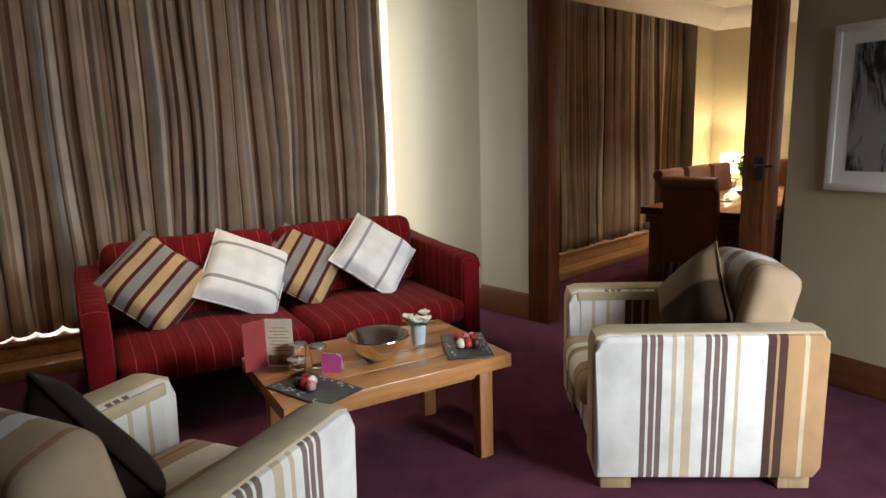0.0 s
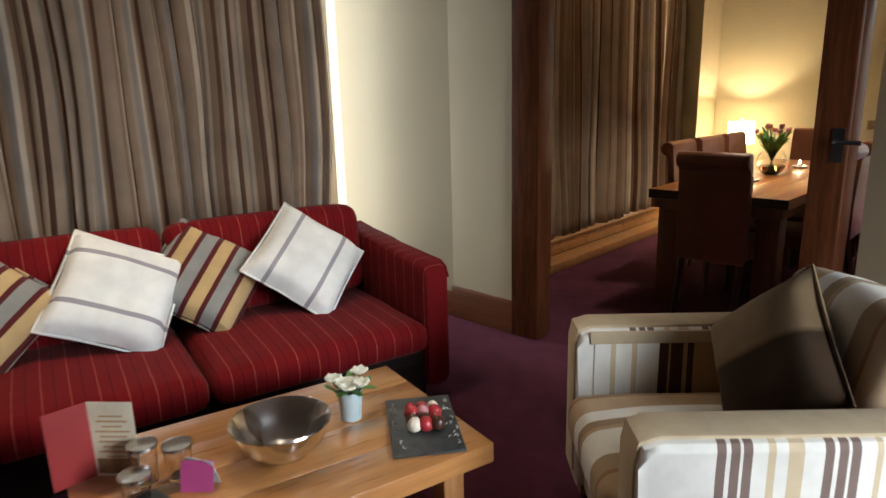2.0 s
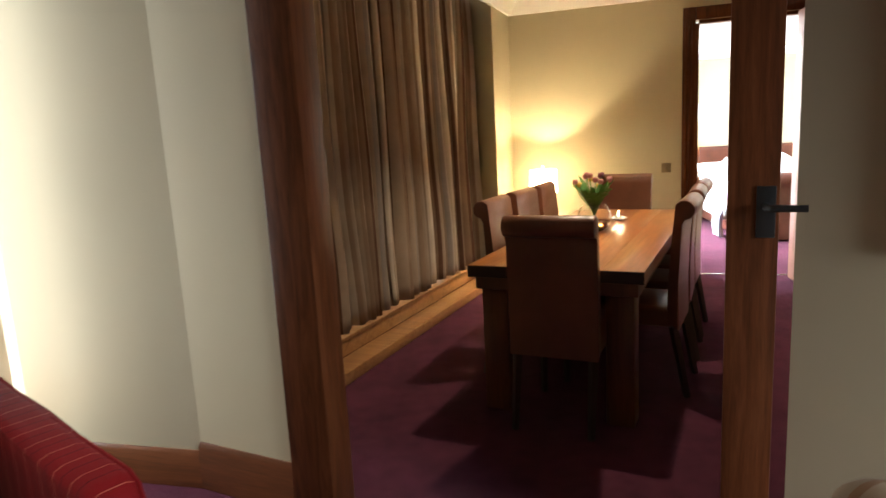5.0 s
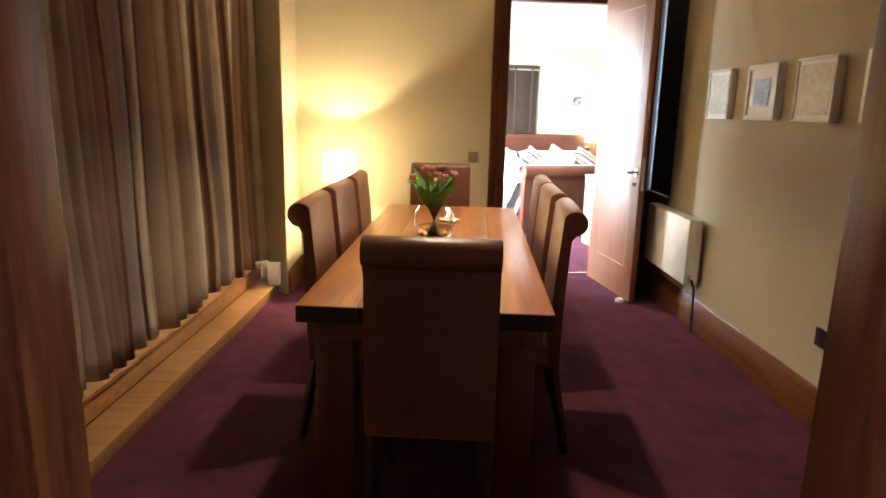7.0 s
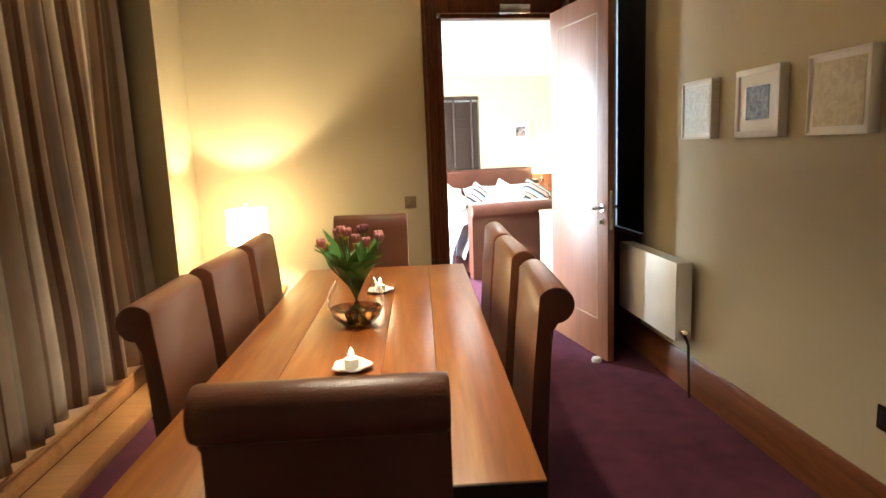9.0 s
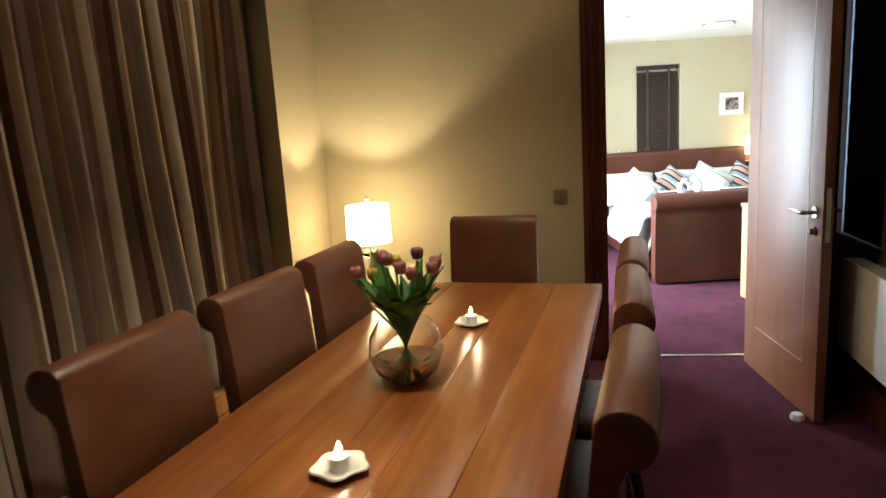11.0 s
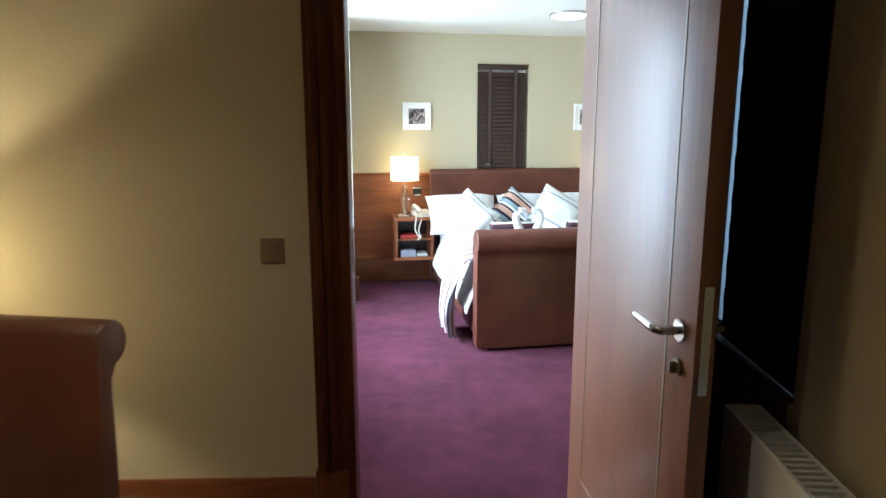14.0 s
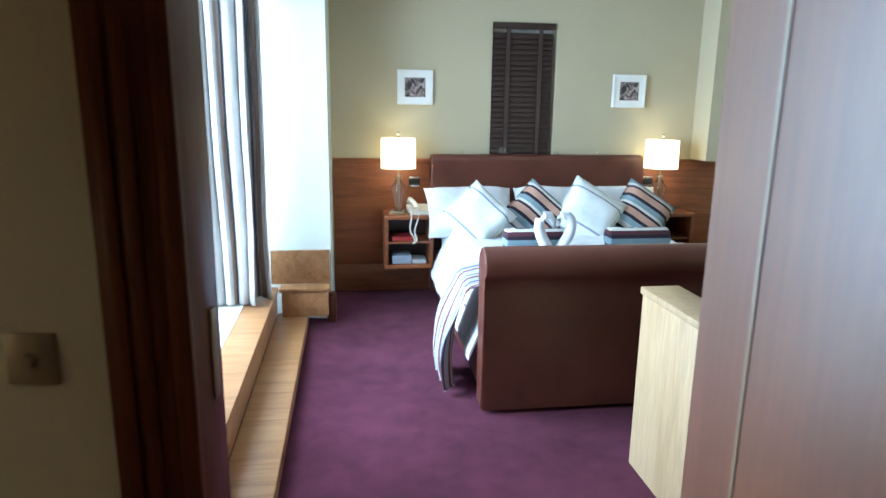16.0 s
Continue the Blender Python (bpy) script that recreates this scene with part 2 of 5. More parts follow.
# near-black cloth: the shade below the seat is put into its colour
SOFA_SHADE = cloth("base_shade_cloth", lambda k: k.ramp(k.noise(5), [(0.3, (0.012, 0.007, 0.007)), (0.7, (0.02, 0.011, 0.010))])).m
PILLOW_CREAM = cloth("cream_stripe", stripes(0, 0.22, [(0.0, (0.82, 0.82, 0.78)), (0.44, (0.36, 0.33, 0.36)), (0.53, (0.82, 0.82, 0.78))], 0.004, 0.02), 420).m
GO, MA, GY = (0.50, 0.35, 0.17), (0.09, 0.018, 0.018), (0.26, 0.26, 0.24)
PILLOW_GOLD = cloth("gold_stripe", stripes(0, 0.152, [(0.0, GO), (0.34, MA), (0.48, GY), (0.84, MA), (0.985, GO)], 0.004), 420).m
BL, PK, NV = (0.22, 0.29, 0.32), (0.45, 0.27, 0.20), (0.03, 0.022, 0.035)
PILLOW_BLUE = cloth("blue_brown_stripe", stripes(0, 0.15, [(0.0, BL), (0.26, NV), (0.42, PK), (0.74, NV), (0.86, (0.6, 0.57, 0.52))], 0.003), 420).m
PILLOW_BEDCREAM = cloth("pale_stripe", stripes(0, 0.25, [(0.0, (0.70, 0.72, 0.70)), (0.45, (0.28, 0.29, 0.34)), (0.51, (0.70, 0.72, 0.70))], 0.003, 0.02), 420).m
PILLOW_BROWN = cloth("taupe_velvet", lambda k: k.ramp(k.axis(1), [(0.0, (0.040, 0.023, 0.013)), (0.02, (0.20, 0.135, 0.075))]), 500).m
PILLOW_DARK = cloth("dark_brown_cloth", lambda k: k.ramp(k.noise(6), [(0.3, (0.018, 0.010, 0.007)), (0.7, (0.028, 0.016, 0.011))])).m
THROW = cloth("striped_throw", stripes(1, 0.08, [(0.0, (0.48, 0.47, 0.48)), (0.25, (0.10, 0.09, 0.14)), (0.38, (0.34, 0.36, 0.42)), (0.6, (0.14, 0.055, 0.06)), (0.7, (0.40, 0.34, 0.31)), (0.85, (0.15, 0.17, 0.23))], 0.01), 300).m


def drape_cloth(name, stops, through_light):
    """Curtain cloth with woven stripes along its width coordinate, letting a little light through."""
    k = Mat(name).set(Roughness=0.8, Sheen_Weight=0.05, Specular_IOR_Level=0.1)
    uv = k.n.new("ShaderNodeUVMap")
    u = k.axis(0, uv.outputs["UV"])
    c = k.ramp(k.math("FRACT", k.math("DIVIDE", u, 0.30)), stops, True)
    c = k.mix(c, k.ramp(k.noise(4, 4), [(0.3, (0.8, 0.8, 0.8)), (0.7, (1.05, 1.05, 1.05))]), 1.0, "MULTIPLY")
    k.colour(c).bump(k.noise(350, 2), 0.2, 0.002)
    tr = k.n.new("ShaderNodeBsdfTranslucent")
    k.l.new(c, tr.inputs["Color"])
    mx = k.n.new("ShaderNodeMixShader")
    mx.inputs[0].default_value = through_light
    k.l.new(k.b.outputs[0], mx.inputs[1])
    k.l.new(tr.outputs[0], mx.inputs[2])
    k.l.new(mx.outputs[0], k.n["Material Output"].inputs["Surface"])
    return k.m


TA, TB, TCc, TD = (0.48, 0.37, 0.27), (0.36, 0.25, 0.17), (0.62, 0.53, 0.42), (0.17, 0.092, 0.058)
DRAPE = drape_cloth("taupe_stripe_drape", [(0.0, TA), (0.18, TB), (0.24, TCc), (0.40, TD), (0.47, TA), (0.62, (0.36, 0.31, 0.27)), (0.72, TCc), (0.80, TB), (0.92, TD)], 0.20)
DRAPE_BED = drape_cloth("white_stripe_drape", [(0.0, (0.62, 0.6, 0.58)), (0.22, (0.2, 0.17, 0.2)), (0.3, (0.62, 0.6, 0.58)), (0.55, (0.34, 0.26, 0.22)), (0.63, (0.62, 0.6, 0.58)), (0.84, (0.15, 0.13, 0.17)), (0.88, (0.5, 0.47, 0.45))], 0.2)


def shade_cloth(name, c, glow):
    k = Mat(name).set(Base_Color=(*c, 1), Roughness=0.8)
    k.set(Emission_Color=(1.0, 0.80, 0.50, 1), Emission_Strength=glow)
    tr = k.n.new("ShaderNodeBsdfTranslucent")
    tr.inputs["Color"].default_value = (*c, 1)
    mx = k.n.new("ShaderNodeMixShader")
    mx.inputs[0].default_value = 0.85
    k.bump(k.noise(300, 2), 0.15, 0.002)
    k.l.new(k.b.outputs[0], mx.inputs[1])
    k.l.new(tr.outputs[0], mx.inputs[2])
    k.l.new(mx.outputs[0], k.n["Material Output"].inputs["Surface"])
    return k.m


SHADE = shade_cloth("cream_lamp_shade", (0.94, 0.90, 0.79), 16.0)
SHADE_BRIGHT = shade_cloth("bright_lamp_shade", (0.94, 0.90, 0.79), 46.0)


def glow(name, c, strength):
    k = Mat(name).set(Base_Color=(*c, 1), Emission_Color=(*c, 1), Emission_Strength=strength)
    return k.m


BULB = glow("bulb_glow", (1.0, 0.86, 0.66), 8)
FLAME = glow("flame_glow", (1.0, 0.80, 0.45), 12)

# ---- mesh helpers ----


def part(name, bm, material, parent, label="", smooth=True, m=None):
    """Links a bmesh as one mesh object under a thing or a part."""
    me = bpy.data.meshes.new(name)
    bmesh.ops.recalc_face_normals(bm, faces=bm.faces)
    bm.to_mesh(me)
    bm.free()
    me.materials.append(material)
    if smooth:
        me.polygons.foreach_set("use_smooth", [True] * len(me.polygons))
        me.set_sharp_from_angle(angle=radians(38))
    ob = new(name, me)
    ob.parent = parent
    if m is not None:
        ob.matrix_basis = m
    if label:
        tagged(ob, label)
    return ob


def thing(name, m, label, category, group="", kind=""):
    ob = new(name)
    ob.empty_display_size = 0.1
    ob.matrix_basis = m
    return tagged(ob, label, category, group, kind)


def structure(name, bm, material, label, m=None, smooth=False, category="structure"):
    return tagged(part(name, bm, material, None, label, smooth, m), label, category, "", "structure")


def solid(x0, x1, y0, y1, z0, z1, bevel=0.0, segs=2, bm=None):
    """A box, its edges rounded; added to bm where one is given."""
    b = bmesh.new()
    bmesh.ops.create_cube(b, size=1)
    bmesh.ops.scale(b, vec=(x1 - x0, y1 - y0, z1 - z0), verts=b.verts)
    bmesh.ops.translate(b, vec=((x0 + x1) / 2, (y0 + y1) / 2, (z0 + z1) / 2), verts=b.verts)
    if bevel:
        bmesh.ops.bevel(b, geom=b.edges[:], offset=bevel, segments=segs, profile=0.5, affect="EDGES")
    return join(bm, b) if bm is not None else b


def join(bm, other, m=None):
    if m is not None:
        bmesh.ops.transform(other, matrix=m, verts=other.verts)
    me = bpy.data.meshes.new("joined")
    other.to_mesh(me)
    other.free()
    bm.from_mesh(me)
    bpy.data.meshes.remove(me)
    return bm


def lathe(profile, n=24, bm=None, at=(0, 0, 0)):
    b = bm if bm is not None else bmesh.new()
    rings = []
    for r, z in profile:
        rings.append([b.verts.new((at[0] + max(r, 1e-4) * math.cos(2 * math.pi * i / n), at[1] + max(r, 1e-4) * math.sin(2 * math.pi * i / n), at[2] + z)) for i in range(n)])
    for p, q in zip(rings, rings[1:]):
        for i in range(n):
            b.faces.new((p[i], p[(i + 1) % n], q[(i + 1) % n], q[i]))
    for ring, (r, z) in ((rings[0], profile[0]), (rings[-1], profile[-1])):
        if r < 0.002:
            bmesh.ops.contextual_create(b, geom=ring)
    return b


def extrude_outline(pts, a0, a1, along="x", bevel=0.0):
    """A prism: an outline extruded along one axis. For x the outline is (y, z), for z it is (x, y), for y it is (x, z)."""
    b = bmesh.new()
    put = {"x": lambda p, a: (a, p[0], p[1]), "z": lambda p, a: (p[0], p[1], a), "y": lambda p, a: (p[0], a, p[1])}[along]
    lo, hi = [b.verts.new(put(p, a0)) for p in pts], [b.verts.new(put(p, a1)) for p in pts]
    b.faces.new(lo)
    b.faces.new(hi[::-1])
    for i in range(len(pts)):
        j = (i + 1) % len(pts)
        b.faces.new((lo[i], hi[i], hi[j], lo[j]))
    if bevel:
        caps = [e for e in b.edges if (e.verts[0] in lo) == (e.verts[1] in lo)]
        bmesh.ops.bevel(b, geom=caps, offset=bevel, segments=2, profile=0.5, affect="EDGES")
    return b


def tube(points, r, n=8, bm=None):
    b = bm if bm is not None else bmesh.new()
    rings, pts = [], [Vector(p) for p in points]
    for i, p in enumerate(pts):
        d = (pts[min(i + 1, len(pts) - 1)] - pts[max(i - 1, 0)]).normalized()
        s = d.cross(Vector((0.3, 0.2, 1) if abs(d.z) < 0.9 else (1, 0, 0))).normalized()
        u = s.cross(d)
        rr = r[i] if isinstance(r, (list, tuple)) else r
        rings.append([b.verts.new(p + rr * (math.cos(2 * math.pi * j / n) * s + math.sin(2 * math.pi * j / n) * u)) for j in range(n)])
    for p, q in zip(rings, rings[1:]):
        for j in range(n):
            b.faces.new((p[j], p[(j + 1) % n], q[(j + 1) % n], q[j]))
    b.faces.new(rings[0][::-1])
    b.faces.new(rings[-1])
    return b


def pillow(w, h, t, n=16, seed=0):
    """A stuffed square cushion in its xy plane, thick along z, with pulled-out corners and slack edges."""
    b = bmesh.new()
    sides = []
    for sgn in (1, -1):
        grid = []
        for j in range(n + 1):
            row = []
            for i in range(n + 1):
                u, v = 2 * i / n - 1, 2 * j / n - 1
                puff = max(0.0, (1 - u ** 4) * (1 - v ** 4)) ** 0.55
                pull = 1 - 0.07 * (1 - abs(v) ** 2.0) * abs(u) ** 3 * 1.0
                pullv = 1 - 0.07 * (1 - abs(u) ** 2.0) * abs(v) ** 3
                wob = 0.06 * noise.noise(Vector((u * 1.7 + seed * 3.1, v * 1.7, sgn)))
                row.append((u * w / 2 * pull, v * h / 2 * pullv, sgn * t / 2 * puff * (1 + wob * 2) + 0.012 * noise.noise(Vector((u * 1.3, v * 1.3, seed)))))
            grid.append(row)
        sides.append([[b.verts.new(p) for p in row] for row in grid])
    for s, grid in enumerate(sides):
        for j in range(n):
            for i in range(n):
                q = (grid[j][i], grid[j][i + 1], grid[j + 1][i + 1], grid[j + 1][i])
                b.faces.new(q if s == 0 else q[::-1])
    bmesh.ops.remove_doubles(b, verts=b.verts, dist=0.0009)
    return b


def cushion_thing(name, m, w, h, t, material, label, group, seed):
    th = thing(name, m, label, "cushion", group)
    part("cover", pillow(w, h, t, seed=seed), material, th)
    ring = [(-w / 2, -h / 2), (w / 2, -h / 2), (w / 2, h / 2), (-w / 2, h / 2)]
    pts = []
    for i in range(4):
        (ax, ay), (bx, by) = ring[i], ring[(i + 1) % 4]
        for s in range(8):
            f = s / 8
            inset = 0.035 * 4 * f * (1 - f)
            x, y = ax + (bx - ax) * f, ay + (by - ay) * f
            pts.append((x * (1 - inset * (abs(x) > w / 2 - 0.001)), y * (1 - inset * (abs(y) > h / 2 - 0.001)), 0.0))
    part("piping", tube(pts + [pts[0]], 0.005, 6), material, th)
    return th


def slab_soft(x0, x1, y0, y1, z0, z1, r, crown=0.0, n=10):
    """An upholstered block: rounded edges and a slightly domed top."""
    b = bmesh.new()
    bmesh.ops.create_cube(b, size=1)
    bmesh.ops.scale(b, vec=(x1 - x0, y1 - y0, z1 - z0), verts=b.verts)
    bmesh.ops.translate(b, vec=((x0 + x1) / 2, (y0 + y1) / 2, (z0 + z1) / 2), verts=b.verts)
    bmesh.ops.bevel(b, geom=b.edges[:], offset=r, segments=4, profile=0.5, affect="EDGES")
    if crown:
        bmesh.ops.subdivide_edges(b, edges=[e for e in b.edges if e.calc_length() > 0.15], cuts=n, use_grid_fill=True)
        for v in b.verts:
            if v.co.z > z1 - r * 1.5:
                u, w = (2 * v.co.x - x0 - x1) / (x1 - x0), (2 * v.co.y - y0 - y1) / (y1 - y0)
                v.co.z += crown * max(0, 1 - u * u) * max(0, 1 - w * w) + 0.004 * noise.noise(v.co * 6)
    return b


def wall(name, p0, p1, thick, z0, z1, material, label, openings=()):
    """A wall whose room face runs from p0 to p1 with the room on the right; openings are (along0, along1, low, high)."""
    d = Vector((p1[0] - p0[0], p1[1] - p0[1], 0))
    length, ang = d.length, math.degrees(math.atan2(d.y, d.x))
    b = bmesh.new()
    s = 0.0
    for a0, a1, lo, hi in sorted(openings):
        if a0 > s:
            solid(s, a0, 0, thick, z0, z1, bm=b)
        if lo > z0:
            solid(a0, a1, 0, thick, z0, lo, bm=b)
        if hi < z1:
            solid(a0, a1, 0, thick, hi, z1, bm=b)
        s = a1
    if s < length:
        solid(s, length, 0, thick, z0, z1, bm=b)
    return structure(name, b, material, label, pose(p0[0], p0[1], 0, 0, 0, ang), category="wall")


def skirting(name, p0, p1, material=None, h=0.17, t=0.022, label="dark-stained timber skirting board"):
    d = Vector((p1[0] - p0[0], p1[1] - p0[1], 0))
    prof = [(0, 0), (-t, 0), (-t, h * 0.72), (-t * 0.75, h * 0.78), (-t * 0.75, h * 0.9), (-t * 0.3, h), (0, h)]
    b = extrude_outline(prof, 0, d.length, "x")
    return structure(name, b, material or TIMBER_X, label, pose(p0[0], p0[1], 0.002, 0, 0, math.degrees(math.atan2(d.y, d.x))), True, "skirting")


def w2(frame_m, x, y):
    v = frame_m @ Vector((x, y, 0))
    return (v.x, v.y)


# ---- structure: floor, walls, ceilings ----
b = bmesh.new()
solid(-7, 5, -4, 14.5, -0.12, 0.0, bm=b)
structure("floor", b, CARPET, "plum purple cut-pile carpet over the whole suite", category="floor")
b = bmesh.new()
solid(-60, 40, -50, 60, -3.2, -3.0, bm=b)
structure("ground", b, plain("grey_paving", (0.25, 0.25, 0.25), 0.9), "grey paving outside below the windows", category="ground")

# dining: far wall with the bedroom door
EW = 8.212
e0, e1 = w2(END, -2.06, EW), w2(END, 0.95, EW)
DOOR0, DOOR1, DOOR_H = 2.06 - 0.392, 2.06 + 0.57, 2.29
wall("wall_north", e0, e1, 0.1, 0, 2.75, WALL, "cream-painted end wall with a doorway to the bedroom", [(DOOR0, DOOR1, 0, DOOR_H)])
# dining: picture wall with the narrow window recess
r0, r1 = w2(RIGHT, RX, 8.30), w2(RIGHT, RX, 3.60)
wall("wall_east", r0, r1, 0.32, 0, 2.75, WALL, "cream-painted wall hung with small pictures", [(0.22, 0.82, 0.77, 2.42)])
# dining: facade pier by the lamp, splayed towards the window
b = extrude_outline([(-3.17, 7.24), (-3.225, 7.83), (-3.3, 8.1), (-4.0, 8.1), (-4.0, 7.62), (-3.52, 7.50)], 0, 2.75, "z")
structure("wall_pier_lamp", b, WALL, "cream-painted window pier beside the lamp table", category="wall")
# pier between living and dining
C0, W0 = (-3.135, 3.586), (-3.98, 3.41)
b = extrude_outline([(-2.64, 3.575), C0, W0, (-4.4, 3.5), (-4.1, 4.05), (-3.42, 3.98), (-3.2, 4.0), (-2.64, 3.74)], 0, 2.75, "z")
structure("wall_pier_living", b, WALL, "cream-painted pier between the two curtained windows", category="wall")
# partition above the opening, and the living room's picture wall
b = bmesh.new()
join(b, extrude_outline([(-2.64, 3.58), (-1.001, 3.76), (-1.001, 3.90), (-2.64, 3.72)], 2.42, 2.75, "z"))
structure("wall_over_opening", b, WALL, "cream-painted wall above the wide opening", category="wall")
L0 = (-1.0, 3.785)
L1 = (L0[0] + 3.0 * math.cos(radians(-13)), L0[1] + 3.0 * math.sin(radians(-13)))
wall("wall_living_picture", L0, L1, 0.14, 0, 2.75, WALL, "shaded cream wall with a large white-framed picture")
wall("wall_living_east", L1, (2.75, -3.2), 0.2, 0, 2.75, WALL, "cream-painted wall with a daylit window", [(0.3, 1.75, 0.7, 2.3)])
wall("wall_living_south", (2.75, -3.2), w2(LIV, -5.0, -3.6), 0.2, 0, 2.75, WALL, "cream-painted wall closing the living room")
# living facade
wall("wall_living_facade", w2(LIV, -4.95, -3.6), w2(LIV, -4.95, 3.0), 0.2, 0, 2.75, WALL_DAYLIT, "window wall behind the living room curtains", [(1.6, 6.05, 0.25, 2.62)])
wall("wall_dining_facade", (-3.88, 3.9), (-3.88, 8.0), 0.2, 0, 2.75, WALL_DAYLIT, "window wall behind the dining room curtains", [(0.15, 3.6, 0.25, 2.62)])
# ceilings
b = extrude_outline([w2(LIV, -5.2, -3.9), (3.2, -3.6), (2.3, 3.2), (-0.1, 3.8), w2(END, 1.0, EW + 0.05), w2(END, -2.9, EW + 0.05), (-4.1, 8.1), (-4.1, 3.9)], 2.72, 2.85, "z")
structure("ceiling", b, WHITE, "white-painted ceiling over living and dining rooms", category="ceiling")
b = bmesh.new()
for p0, p1 in ((e0, e1), (r0, r1), ((-3.19, 7.2), e0), ((-3.2, 4.0), (-3.17, 7.24))):
    d = Vector((p1[0] - p0[0], p1[1] - p0[1], 0))
    prof = [(0, 2.50), (-0.03, 2.50), (-0.05, 2.54), (-0.12, 2.60), (-0.15, 2.66), (-0.15, 2.719), (0, 2.719)]
    join(b, extrude_outline(prof, 0, d.length, "x"), pose(p0[0], p0[1], 0, 0, 0, math.degrees(math.atan2(d.y, d.x))))
structure("cornice", b, WHITE, "white moulded plaster cornice round the dining room", smooth=True, category="cornice")

# bedroom shell
HW = 12.05
wall("wall_head", w2(BED, -0.6, HW), w2(BED, 4.4, HW), 0.2, 0, 2.6, WALL, "pale cream wall behind the bed with a narrow window", [(0.6 + 2.034, 0.6 + 2.534, 0.95, 2.048)])
wall("wall_bed_right", w2(BED, 4.3, HW), w2(BED, 4.3, 6.9), 0.2, 0, 2.6, WALL, "pale cream bedroom side wall")
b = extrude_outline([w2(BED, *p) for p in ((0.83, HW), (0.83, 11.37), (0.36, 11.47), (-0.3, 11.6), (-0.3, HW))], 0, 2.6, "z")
structure("wall_bed_pier", b, WALL_DAYLIT, "window pier beside the bed, daylight painted in as paler colour", category="wall")
structure("wall_bed_pilaster", solid(3.70, 4.298, HW - 0.24, HW - 0.001, 1.039, 2.314), WALL, "pale cream boxed corner above the panelling", BED, False, "wall")
wall("wall_bed_facade", w2(BED, -0.25, 8.85), w2(BED, -0.25, 11.6), 0.2, 0, 2.6, WALL_DAYLIT, "bedroom window wall", [(0.15, 2.6, 0.28, 2.3)])
b = extrude_outline([w2(END, -2.3, EW + 0.1), w2(END, 2.3, EW + 0.1), w2(BED, 4.5, 7.6), w2(BED, 4.5, HW + 0.2), w2(BED, -0.7, HW + 0.2)], 2.315, 2.42, "z")
structure("ceiling_bedroom", b, WHITE, "white-painted bedroom ceiling", category="ceiling")
wall("wall_bed_near", w2(BED, 4.3, 7.45), w2(END, 0.9, EW + 0.101), 0.12, 0, 2.6, WALL, "bedroom wall beside the door")


def window(name, m, length, z0, z1, bays, label):
    """Frame, sill and panes of a window; local x runs along it."""
    th = thing(name, m, label, "window", "", "structure")
    b = bmesh.new()
    solid(0, length, 0, 0.07, z0, z0 + 0.06, bm=b)
    solid(0, length, 0, 0.07, z1 - 0.06, z1, bm=b)
    for i in range(bays + 1):
        x = (length - 0.06) * i / bays
        solid(x, x + 0.06, 0.002, 0.068, z0 + 0.06, z1 - 0.06, bm=b)
    part("window_frame", b, FRAME_WHITE, th, "white-painted window frame", False)
    for i in range(bays):
        x0, x1 = (length - 0.06) * i / bays + 0.06, (length - 0.06) * (i + 1) / bays
        pane = part("pane", solid(x0, x1, 0.03, 0.036, z0 + 0.06, z1 - 0.06), PANE, th, smooth=False)
        pane.visible_shadow = False
    return th


def along(frame_m, x, y, a):
    return frame_m @ pose(x, y, 0, 0, 0, a)


window("window_living", along(LIV, -5.05, -2.0, 90), 4.45, 0.25, 2.62, 4, "wide white-framed window behind drawn curtains")
window("window_dining", pose(-3.98, 4.05, 0, 0, 0, 90), 3.45, 0.25, 2.62, 3, "wide white-framed window behind drawn curtains")
window("window_bedroom", along(BED, -0.35, 9.0, 90), 2.45, 0.28, 2.3, 3, "bright bedroom window with curtains drawn back")
window("window_garden", pose(2.05, 2.81, 0, 0, 0, -82.2), 1.45, 0.7, 2.3, 2, "daylit window on the living room's far side")
window("window_narrow", along(BED, 2.034, HW + 0.12, 0), 0.5, 0.95, 2.048, 1, "narrow window above the headboard")
window("window_slit", along(RIGHT, RX + 0.24, 8.08, -90), 0.6, 0.77, 2.42, 1, "narrow window in a dark recess above the radiator")


# cream stands in for the window's glare on the oak platform
GLARE_SHEET = plain("platform_glare", (0.70, 0.66, 0.56), 0.35, 0, 0.05)


def window_step(name, m, length, tread, riser_x, h1, h2, depth, label, board=False):
    """Low oak step in front of a window platform; local x runs along it, y goes towards the window."""
    th = thing(name, m, label, "window step", "", "structure")
    part("tread", solid(0, length, 0, riser_x, 0, h1, 0.006), STEP_WOOD, th, m=None)
    part("riser", solid(0, length, riser_x, riser_x + 0.02, h1, h2 - 0.025, 0.003), STEP_WOOD, th)
    part("platform", solid(0, length, riser_x - 0.012, depth, h2 - 0.025, h2, 0.005), STEP_WOOD, th)
    if board:
        part("glare_overlay", solid(0.02, length - 0.15, riser_x + 0.15, depth - 0.01, h2, h2 + 0.004, 0.001), GLARE_SHEET, th, "thin cream sheet on the platform, window glare painted into its colour", False)
    return th


window_step("window_step_dining", pose(-3.17, 4.02, 0, 0, 0, 91.5), 3.4, 0, 0.17, 0.075, 0.20, 0.66, "honey oak step and platform under the curtains")
window_step("window_step_living", along(LIV, -4.17, -2.6, 90), 5.0, 0, 0.19, 0.075, 0.20, 0.76, "honey oak step and platform under the curtains")
window_step("window_step_bedroom", along(BED, 0.70, 8.62, 90.5), 2.69, 0, 0.20, 0.07, 0.25, 0.92, "sunlit oak step and platform at the bedroom window", True)


